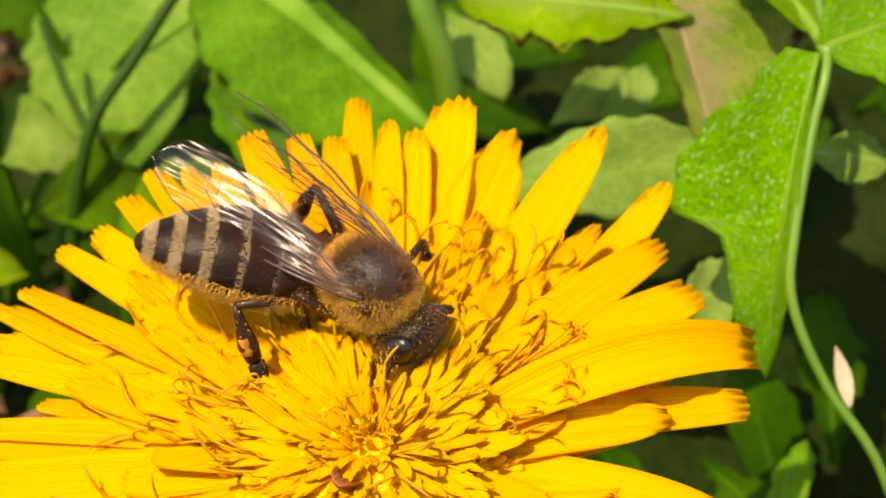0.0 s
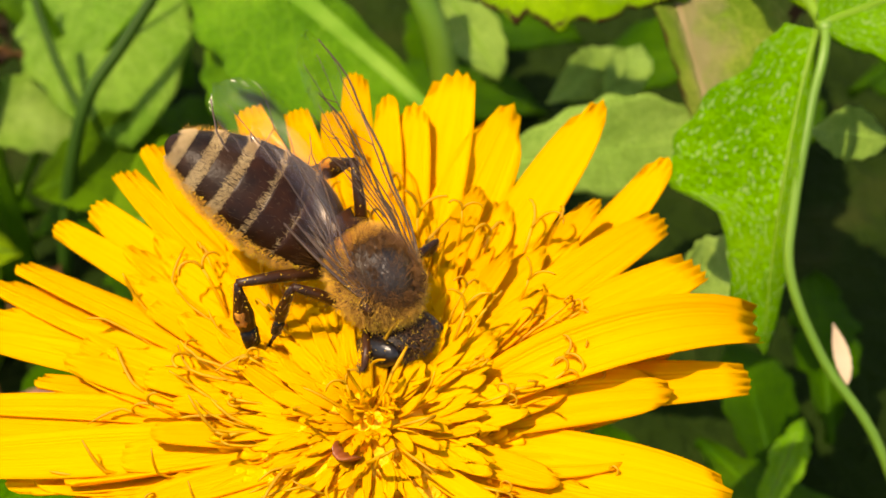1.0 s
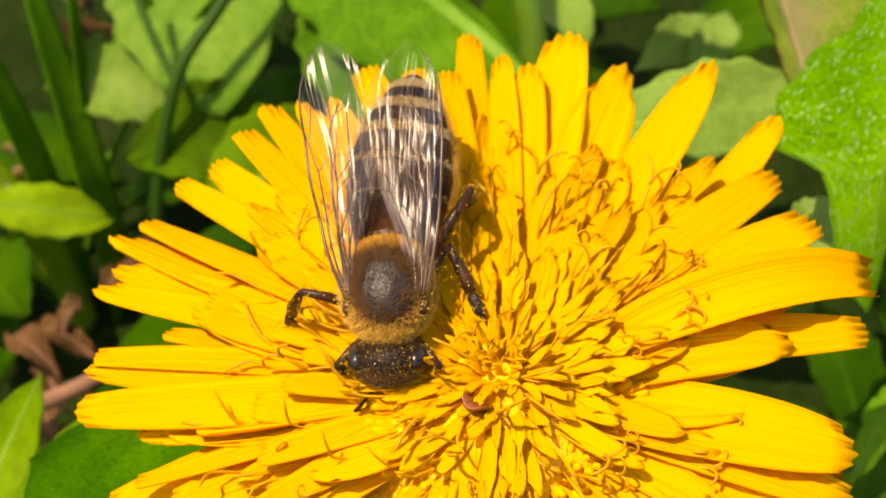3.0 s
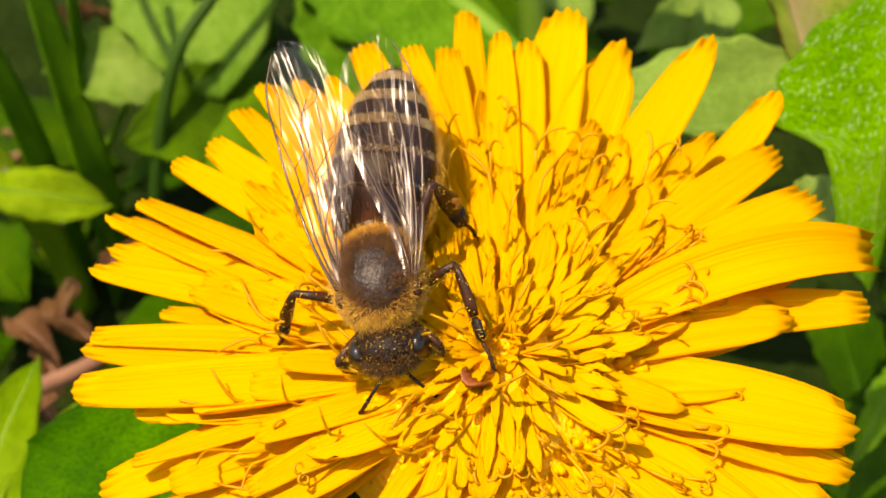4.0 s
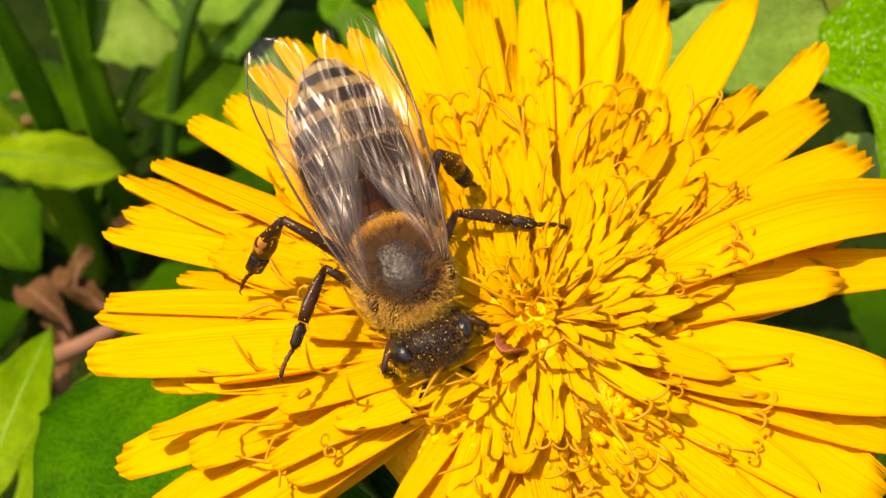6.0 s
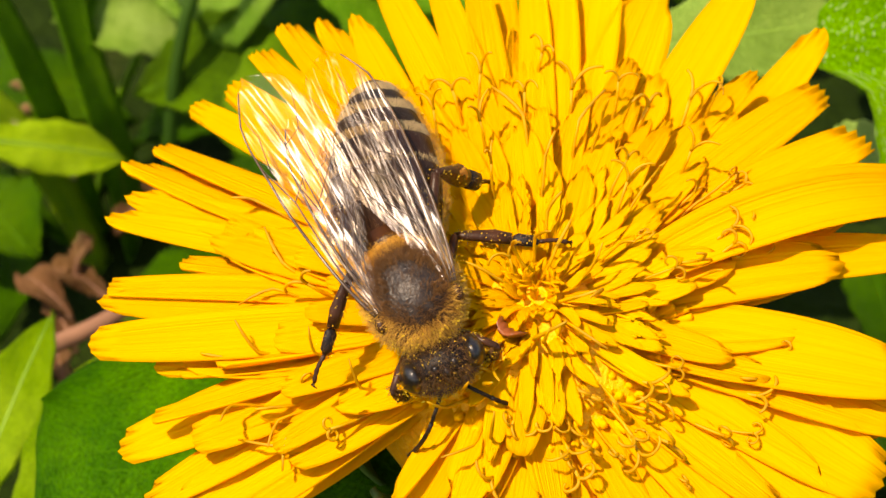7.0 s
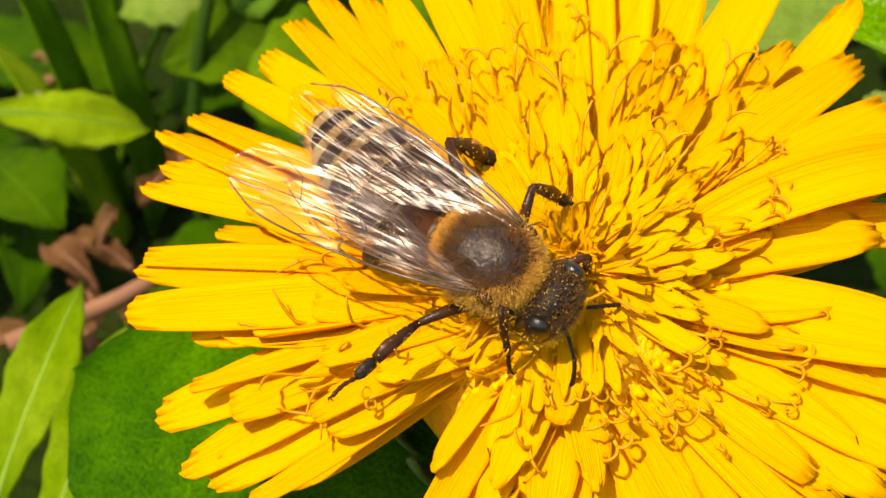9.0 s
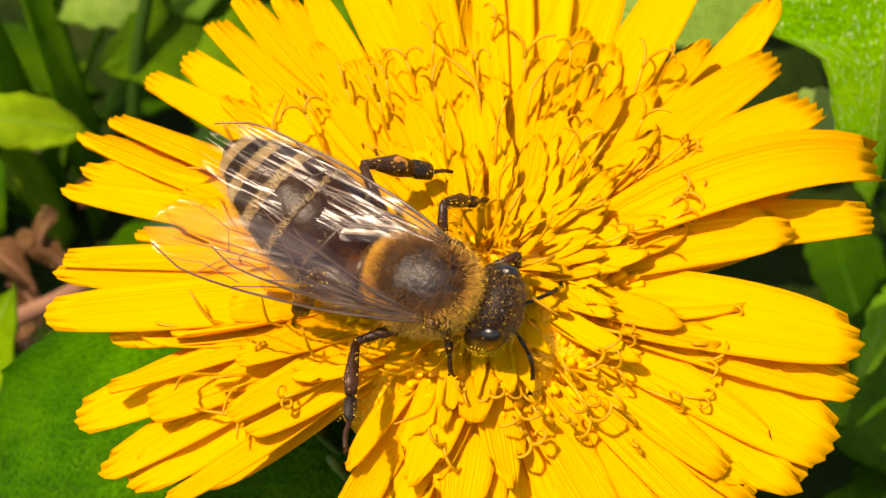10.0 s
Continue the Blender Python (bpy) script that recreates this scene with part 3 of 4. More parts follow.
def stem(points, r0, r1, mat, label, name="stem", knots=()):
    pts = [Vector(p) for p in points]
    sp = []
    for i in range(len(pts) - 1):
        a, b = pts[max(i - 1, 0)], pts[i]
        c, e = pts[i + 1], pts[min(i + 2, len(pts) - 1)]
        sp += bezier(b, b + (c - a) / 6, c - (e - b) / 6, c, 7)[: -1 if i < len(pts) - 2 else None]
    n = len(sp)
    v, f = tube_data(sp, [r0 + (r1 - r0) * i / (n - 1) for i in range(n)], 9)
    thing = new(name)
    tagged(thing, label, "plant")
    part("stalk", mesh_of("stalk", v, f, mat), thing)
    for q in knots:
        v, f = ellipsoid_data(q, (r0 * 1.5, r0 * 1.7, r0 * 1.4), 12, 9)
        part("node", mesh_of("node", v, f, mat), thing)
    return thing


def make_plants():
    # speckled leaf that hangs beside the flower, folded along its rib
    leaf((17.4, 18.9, 2.4), (15.6, 11.0, -8.5), 0.7, 5.0, LEAF_SPOT, "bright green leaf with pale speckles hanging from its stalk", outline=((0, 0.25), (0.12, 0.45), (0.30, 0.85), (0.46, 1.0), (0.52, 0.93), (0.58, 0.50), (0.68, 0.36), (0.85, 0.30), (0.95, 0.14), (1, 0)), bow=1.2, up=(-0.45, -0.45, 0.78), rib=0.16, seed=2, wave=0.3)
    stem([(18.0, 27.0, 1.5), (17.9, 19.4, 2.1), (17.2, 16.6, 0.3), (16.5, 13.8, -2.6), (16.4, 11.9, -4.8), (17.9, 10.0, -7.8), (20.4, 7.7, -11.0), (23.5, 4.5, -20.0), (24.5, 3.5, -31.0)], 0.21, 0.22, STEM, "thin curved green stalk beside the speckled leaf", knots=((17.9, 19.4, 2.1),))
    leaf((17.6, 19.4, 2.2), (26.0, 23.8, 1.0), 3.4, 4.4, LEAF_SPOT, "bright green leaf with light veins on a shared stalk", lobes=3, lobe_depth=0.3, bow=1.0, up=(0, -0.3, 1), seed=4, rib=0.3, belly=0.4)
    leaf((18.0, 20.5, 1.8), (15.6, 32.0, -2.5), 1.3, 2.6, LEAF_BRIGHT, "bright green leaf above the shaded plants", lobes=3, lobe_depth=0.3, bow=1.0, up=(0, -0.3, 1), seed=6, rib=0.35)
    # withered leaf with a serrated brown edge
    leaf((11.6, 39.0, -3.0), (14.6, 21.2, -6.6), 6.4, 1.2, LEAF_OLD, "withering green leaf with a broad pinkish tan midrib", lobes=2, lobe_depth=0.2, bow=1.0, up=(-0.1, -0.35, 0.9), seed=8, rib=0.2, rib_mat=RIB_PINK, wave=1.0)
    leaf((13.6, 29.2, -3.8), (2.6, 32.4, -5.0), 2.8, 3.0, LEAF_EDGED, "green leaf lobe with a browned serrated margin", lobes=5, lobe_depth=0.35, bow=0.8, up=(-0.1, -0.4, 0.9), seed=9, rib=0.3)
    # large leaf behind the flower
    leaf((-12.0, 45.5, -11.0), (2.8, 26.5, -10.0), 1.3, 5.6, LEAF_MID, "broad green dandelion leaf with a pale midrib", lobes=2.4, lobe_depth=0.7, bow=2.5, up=(0, -0.5, 0.85), seed=12, rib=1.4, lobe_side=-1, rib_mat=LEAF_LIGHT)
    leaf((-10.0, 38.5, -12.0), (-3.0, 26.0, -13.0), 4.6, 3.2, LEAF_MID, "smooth green leaf behind the flower", lobes=0, bow=2.0, up=(0, -0.5, 0.85), seed=13, rib=0.5)
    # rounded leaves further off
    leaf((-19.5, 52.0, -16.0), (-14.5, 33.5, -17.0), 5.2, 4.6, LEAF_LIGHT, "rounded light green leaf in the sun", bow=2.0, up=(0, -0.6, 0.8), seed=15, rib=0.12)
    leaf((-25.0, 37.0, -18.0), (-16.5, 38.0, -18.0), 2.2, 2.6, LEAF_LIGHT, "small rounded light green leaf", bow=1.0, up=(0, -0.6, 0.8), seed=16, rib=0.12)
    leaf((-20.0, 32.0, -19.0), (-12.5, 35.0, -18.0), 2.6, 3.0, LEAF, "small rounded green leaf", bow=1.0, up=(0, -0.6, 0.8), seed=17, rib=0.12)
    leaf((-6.0, 30.0, -16.0), (-15.0, 27.0, -17.0), 3.2, 3.4, LEAF, "green leaf half hidden behind the petals", bow=1.0, up=(0, -0.6, 0.8), seed=18, rib=0.4)
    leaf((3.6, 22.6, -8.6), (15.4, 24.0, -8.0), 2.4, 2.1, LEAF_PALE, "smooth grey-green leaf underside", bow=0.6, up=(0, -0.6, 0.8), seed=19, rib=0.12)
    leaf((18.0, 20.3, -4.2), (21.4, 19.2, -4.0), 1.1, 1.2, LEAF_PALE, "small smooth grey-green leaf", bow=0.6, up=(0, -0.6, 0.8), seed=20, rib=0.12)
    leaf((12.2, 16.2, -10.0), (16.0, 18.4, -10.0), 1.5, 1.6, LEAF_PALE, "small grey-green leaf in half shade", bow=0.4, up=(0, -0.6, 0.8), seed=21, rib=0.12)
    # two lobes for sunlit patches; their light is in the pale colour
    leaf((7.4, 33.4, -14.0), (11.6, 37.0, -13.4), 1.2, 1.4, LEAF_PALE, "leaf lobe coloured pale for the sunlight between shaded plants", bow=0.6, up=(0, -0.6, 0.8), seed=22, rib=0.12)
    leaf((10.0, 32.6, -14.4), (12.6, 37.6, -13.6), 1.1, 1.2, LEAF_PALE, "leaf lobe coloured pale for the sunlight between shaded plants", bow=0.6, up=(0, -0.6, 0.8), seed=52, rib=0.12)
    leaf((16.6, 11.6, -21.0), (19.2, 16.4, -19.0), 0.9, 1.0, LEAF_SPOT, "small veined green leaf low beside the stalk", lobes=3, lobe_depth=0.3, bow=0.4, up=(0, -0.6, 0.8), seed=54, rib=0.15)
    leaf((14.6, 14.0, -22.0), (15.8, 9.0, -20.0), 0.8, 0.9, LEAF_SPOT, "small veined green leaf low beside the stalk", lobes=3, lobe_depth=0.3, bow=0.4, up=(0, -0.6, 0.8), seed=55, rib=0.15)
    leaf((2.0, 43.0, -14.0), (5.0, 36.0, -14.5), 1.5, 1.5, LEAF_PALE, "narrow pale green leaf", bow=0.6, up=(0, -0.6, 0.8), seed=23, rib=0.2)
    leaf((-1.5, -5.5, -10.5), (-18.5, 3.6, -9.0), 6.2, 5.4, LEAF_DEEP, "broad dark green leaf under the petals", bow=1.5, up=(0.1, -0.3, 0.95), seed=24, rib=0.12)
    leaf((15.0, 20.0, -25.0), (25.0, 1.0, -24.0), 4.0, 4.4, LEAF_SHADE, "low green leaf with the shade in its dark colour", lobes=4, lobe_depth=0.4, bow=2.0, seed=26, rib=0.3)
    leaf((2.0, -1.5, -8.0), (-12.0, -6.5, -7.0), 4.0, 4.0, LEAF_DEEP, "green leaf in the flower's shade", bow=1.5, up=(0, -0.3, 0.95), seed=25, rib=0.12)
    # grass and stalks
    blade_of_grass((-24.5, 36.0, -31.0), (-12.6, 41.5, -11.0), 0.8, GRASS, 1.0, seed=1)
    blade_of_grass((-15.5, 38.0, -31.0), (-21.0, 42.0, -11.0), 0.8, GRASS, 1.0, seed=2)
    blade_of_grass((-21.5, 32.0, -31.0), (-25.5, 39.0, -9.0), 2.6, GRASS, 2.0, seed=1.2, label="broad dark green grass blade")
    blade_of_grass((-24.0, 32.5, -31.0), (-28.5, 35.0, -9.0), 2.4, GRASS, 2.0, seed=1.1, label="broad dark green grass blade")
    blade_of_grass((-22.5, 33.5, -31.0), (-23.0, 40.0, -10.0), 2.0, GRASS, 2.0, seed=0.9, label="broad dark green grass blade")
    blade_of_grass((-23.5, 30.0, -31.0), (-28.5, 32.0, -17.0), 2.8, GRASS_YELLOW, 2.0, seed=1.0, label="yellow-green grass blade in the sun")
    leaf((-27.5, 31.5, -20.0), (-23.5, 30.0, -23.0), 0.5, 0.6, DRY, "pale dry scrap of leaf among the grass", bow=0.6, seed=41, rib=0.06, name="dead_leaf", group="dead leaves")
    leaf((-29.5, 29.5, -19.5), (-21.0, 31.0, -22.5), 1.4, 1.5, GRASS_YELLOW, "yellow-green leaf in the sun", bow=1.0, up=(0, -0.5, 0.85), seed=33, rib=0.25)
    blade_of_grass((-27.0, 22.0, -31.0), (-17.0, 21.0, -24.0), 1.2, GRASS, 3.0, seed=0.6)
    leaf((-21.5, -0.5, -19.0), (-18.0, 9.8, -13.5), 1.4, 1.6, LEAF_BRIGHT, "light green grass leaf in the sun", bow=0.6, up=(-0.3, -0.6, 0.7), seed=34, rib=0.2)
    leaf((-24.0, 3.0, -19.0), (-20.4, 12.6, -14.0), 1.5, 1.5, LEAF_BRIGHT, "light green grass leaf in the sun", bow=0.6, up=(-0.3, -0.6, 0.7), seed=35, rib=0.2)
    stem([(0.2, 39.0, -7.0), (0.8, 36.8, -9.0), (2.2, 34.8, -14.0), (3.0, 33.0, -31.0)], 0.7, 0.8, STEM, "upright green stalk behind the flower")
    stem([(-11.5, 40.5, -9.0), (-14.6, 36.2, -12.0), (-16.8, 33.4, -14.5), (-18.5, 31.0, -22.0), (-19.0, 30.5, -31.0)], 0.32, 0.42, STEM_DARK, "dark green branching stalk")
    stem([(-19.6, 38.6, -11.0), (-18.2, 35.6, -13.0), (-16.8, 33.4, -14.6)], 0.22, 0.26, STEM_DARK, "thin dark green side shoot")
    stem([(-25.5, 15.0, -21.0), (-21.0, 17.0, -20.5), (-17.0, 19.0, -20.0), (-12.0, 20.0, -22.0)], 0.5, 0.3, TWIG, "dry reddish brown twig on the ground", "twig")
    stem([(-22.0, 11.0, -20.0), (-18.0, 12.8, -19.5), (-14.0, 13.5, -19.0)], 0.45, 0.3, DRY, "pale dry straw on the ground", "straw")
    rnd = random.Random(61)
    for x, y, n in ((-23.0, 18.4, 5), (-21.5, 21.5, 4), (-20.0, 15.5, 4), (-27.0, 36.0, 3), (-14.0, 53.0, 3), (-25.0, 52.0, 4), (-19.0, 28.0, 2), (-24.5, 47.0, 4), (-11.0, 48.0, 4)):
        for k in range(n):
            x0, y0, a, ln = x + rnd.uniform(-2.5, 2.5), y + rnd.uniform(-1.8, 1.8), rnd.uniform(0, 6.28), rnd.uniform(2.2, 4.2)
            z = rnd.uniform(-24.5, -22.5)
            leaf((x0, y0, z), (x0 + ln * math.cos(a), y0 + ln * math.sin(a), z + rnd.uniform(-0.4, 1.2)), ln * 0.26, ln * 0.2, LEAF_DRY, "curled pinkish brown scrap of dead leaf on the ground", lobes=rnd.choice((0, 2, 3)), lobe_depth=0.4, bow=1.0, cup=0.5, seed=200 + int(10 * a), rib=0.15, rib_mat=TWIG, name="dead_leaf", group="dead leaves")
    leaf((19.0, 13.8, -9.6), (19.3, 10.9, -10.2), 0.34, 0.34, DRY, "small pale bud on the curved stalk", bow=0.2, seed=30, rib=0.06, name="bud", category="bud", wave=0)


make_plants()


def make_undergrowth():
    rnd = random.Random(77)
    for k in range(34):
        x, y = rnd.uniform(-32, 32), rnd.uniform(14, 58)
        if 0 < x < 30 and 20 < y < 44:
            x -= 32
        if x > 6 and y < 30:
            continue
        a = rnd.uniform(0, 6.28)
        ln = rnd.uniform(8, 15)
        z = rnd.uniform(-27, -21)
        w = rnd.uniform(2.0, 3.6)
        leaf((x, y, z - 3), (x + ln * math.cos(a), y + ln * math.sin(a), z), w, w * rnd.uniform(0.8, 1.2), LEAF_SHADE, "green leaf on the ground, coloured dark for the shade there", lobes=rnd.choice((0, 0, 3, 4)), lobe_depth=0.35, bow=2.5, seed=100 + k, rib=0.3, name="ground_leaf", group="low leaves on the ground")


make_undergrowth()


def make_shaded_corner():
    rnd = random.Random(91)
    # these leaves carry the corner's shade in their dark material
    for k, (x, y) in enumerate(((16, 12), (20, 9), (24, 14), (19, 17), (25, 6), (14, 6), (22, 21), (12, 11))):
        a = rnd.uniform(-0.8, 2.2)
        ln = rnd.uniform(7, 11)
        z = rnd.uniform(-26, -22)
        leaf((x, y, z - 2), (x + ln * math.cos(a), y + ln * math.sin(a), z), 1.8, 2.0, LEAF_SHADE, "green leaf on the ground, coloured dark for the corner's deep shade", lobes=rnd.choice((0, 3, 4)), lobe_depth=0.4, bow=1.5, seed=300 + k, rib=0.3, name="ground_leaf", group="low leaves on the ground")


make_shaded_corner()

# ---- bee ----
bee = new("honey_bee")
tagged(bee, "brown furry honey bee dusted with yellow pollen, striped abdomen", "bee")


def hairs(surface, count, length, radius, lean, rnd, spread=0.35):
    """Fine tapering hairs; surface(rnd) gives a root and its outward direction."""
    V, Fs = [], []
    for _ in range(count):
        p, n = surface(rnd)
        d = (n + lean + Vector((rnd.gauss(0, spread), rnd.gauss(0, spread), rnd.gauss(0, spread)))).normalized()
        a = d.cross(Vector((0.3, 0.5, 0.8))).normalized() * radius
        b = d.cross(a)
        ln = length * rnd.uniform(0.6, 1.25)
        o = len(V)
        mid = p + d * ln * 0.55
        tipp = p + d * ln + Vector((rnd.gauss(0, 0.06), rnd.gauss(0, 0.06), rnd.gauss(0, 0.06))) * ln
        V += [p + a, p - a * 0.5 + b * 0.87, p - a * 0.5 - b * 0.87, mid + a * 0.6, mid - a * 0.3 + b * 0.5, mid - a * 0.3 - b * 0.5, tipp]
        for k in range(3):
            k2 = (k + 1) % 3
            Fs.append((o + k, o + k2, o + 3 + k2, o + 3 + k))
            Fs.append((o + 3 + k, o + 3 + k2, o + 6))
    return V, Fs


def on_ellipsoid(c, r, keep):
    def f(rnd):
        while True:
            n = Vector((rnd.gauss(0, 1), rnd.gauss(0, 1), rnd.gauss(0, 1))).normalized()
            if keep(n):
                return Vector((c[0] + r[0] * n.x, c[1] + r[1] * n.y, c[2] + r[2] * n.z)), Vector((n.x / r[0], n.y / r[1], n.z / r[2])).normalized()
    return f


def grains(surface, count, r, rnd):
    chunks = []
    for _ in range(count):
        p, n = surface(rnd)
        s = r * rnd.uniform(0.6, 1.3)
        chunks.append(ellipsoid_data(p + n * rnd.uniform(0, 0.25), (s, s, s), 5, 4))
    return merged(chunks)


def make_thorax():
    rnd = random.Random(7)
    C, Rr = (0, 0, 0), (1.60, 1.34, 1.28)
    v, f = ellipsoid_data(C, Rr, 28, 18)
    th = part("thorax", mesh_of("thorax", v, f, SCUTUM), bee)
    v, f = ellipsoid_data((0.12, 0, 0.46), (1.14, 0.95, 0.85), 24, 14)
    part("scutum", mesh_of("scutum", v, f, SCUTUM), th, "bare dark shield on the back")
    rim = hairs(on_ellipsoid(C, Rr, lambda n: n.z > -0.2 and Vector((n.x - 0.1, n.y, 0)).length > 0.56 + 0.22 * noise.noise(n * 4.0)), 8000, 0.33, 0.008, Vector((-0.1, 0, 0.15)), rnd)
    part("fur", mesh_of("fur", *rim, FUR_BROWN), th)
    low = hairs(on_ellipsoid(C, Rr, lambda n: n.z < 0.55), 6200, 0.47, 0.009, Vector((0, 0, 0.05)), rnd)
    part("fur", mesh_of("fur", *low, FUR_TAN), th, "tan fringe of hair")
    top = hairs(on_ellipsoid(C, Rr, lambda n: n.z > 0.6 and Vector((n.x - 0.1, n.y, 0)).length < 0.6), 450, 0.24, 0.006, Vector((-0.6, 0, 0)), rnd)
    part("fur", mesh_of("fur", *top, FUR_BROWN), th)
    col = hairs(on_ellipsoid(C, (1.68, 1.34, 1.24), lambda n: (n.x < -0.66 or n.x > 0.85) and n.z > -0.3), 2400, 0.4, 0.009, Vector((0, 0, 0.2)), rnd)
    part("fur", mesh_of("fur", *col, FUR_TAN), th, "golden collar of hair")
    g = grains(on_ellipsoid(C, (1.8, 1.5, 1.45), lambda n: n.z < 0.45), 1100, 0.02, rnd)
    part("pollen", mesh_of("pollen", *g, POLLEN), th)
    # narrow waist
    v, f = tube_data([Vector((-1.7, 0, -0.3)), Vector((-2.1, 0, -0.35)), Vector((-2.5, 0, -0.3))], [1.1, 0.75, 0.8], 14)
    part("waist", mesh_of("waist", v, f, CHITIN_BROWN), bee)
    for s in (-1, 1):
        v, f = ellipsoid_data((0.7, s * 1.26, 0.42), (0.34, 0.2, 0.26), 12, 8)
        part("tegula", mesh_of("tegula", v, f, CHITIN_BROWN), th)


make_thorax()

ABD_ROOT = (-1.6, 0.0, -1.0)


def abd_radius(x):
    """Half width of the abdomen x mm behind its root."""
    q = min(max(x / 6.7, 0.0), 1.0)
    return 1.83 * (math.sin(math.pi * min(1, 0.10 + 0.90 * q ** 0.85)) ** 0.62 if q < 0.999 else 0.0)


def abd_arch(x):
    """The back of the abdomen is arched, and its tip droops."""
    return 0.28 * math.sin(math.pi * min(max(x / 6.7, 0), 1)) - 0.25 * (x / 6.7) ** 2


def flat(v, f):
    """The abdomen is broader than high and follows its arch."""
    return [Vector((p[0], p[1], p[2] * 0.75 + abd_arch(-p[0]))) for p in v], f


def make_abdomen():
    rnd = random.Random(17)
    xs = [6.7 * i / 26 for i in range(27)]
    core = tube_data([Vector((-x, 0, 0)) for x in xs], [max(0.05, abd_radius(x) * 0.93) for x in xs], 24)
    ab = part("abdomen", mesh_of("abdomen", *flat(*core), TERGITE), bee, m=mpose(*ABD_ROOT))
    cuts = [0.35, 1.75, 2.95, 4.05, 5.05, 5.95, 6.66]
    for k in range(6):
        a, b = cuts[k], cuts[k + 1]
        pts, rad = [], []
        for i in range(9):
            x = a + (b + 0.18 - a) * i / 8
            x = min(x, 6.68)
            pts.append(Vector((-x, 0, 0)))
            rad.append(max(0.06, abd_radius(x) * 0.955 + 0.05 + 0.05 * i / 8 - 0.03 * (i == 8)))
        part("tergite", mesh_of("tergite", *flat(*tube_data(pts, rad, 30)), TERGITE_BROWN if k < 3 else TERGITE), ab)

        def band(r, a=a):
            x = a + (r.uniform(0.0, (0, 0.2, 0.26, 0.38, 0.40, 0.38)[k]) + abs(r.gauss(0, 0.04)) if k else r.uniform(-0.1, 0.8))
            th = r.uniform(0, 2 * math.pi)
            rr = abd_radius(x) * 0.955 + 0.06
            n = Vector((0, math.cos(th), math.sin(th)))
            return Vector((-x, 0, 0)) + n * rr, n
        v, f = hairs(band, (0, 300, 1200, 4200, 4800, 3600)[k] if k else 1500, 0.13 if k else 0.24, 0.0075 if k else 0.006, Vector((-2.6, 0, 0)), rnd, 0.16)
        part("hair_band", mesh_of("hair_band", *flat(v, f), FUR_PALE if k else FUR_BROWN), ab, "pale band of felted hair")

    def under(r):
        x, th = r.uniform(0.4, 6.3), r.uniform(math.pi * 0.94, 2.06 * math.pi)
        n = Vector((0, math.cos(th), math.sin(th)))
        return Vector((-x, 0, 0)) + n * abd_radius(x), n
    v, f = hairs(under, 5200, 0.36, 0.008, Vector((-0.5, 0, 0)), rnd)
    part("fur", mesh_of("fur", *flat(v, f), FUR_TAN), ab)
    part("pollen", mesh_of("pollen", *flat(*grains(under, 1200, 0.022, rnd)), POLLEN), ab)

    def all_round(r):
        x, th = r.uniform(0.6, 6.4), r.uniform(0, 2.0 * math.pi)
        n = Vector((0, math.cos(th), math.sin(th)))
        return Vector((-x, 0, 0)) + n * (abd_radius(x) + 0.04), n
    v, f = hairs(all_round, 1500, 0.15, 0.0055, Vector((-1.4, 0, 0)), rnd)
    part("fur", mesh_of("fur", *flat(v, f), FUR_DARK), ab)
    return ab


abdomen = make_abdomen()
HEAD_AT = (2.0, 0.0, -1.0)


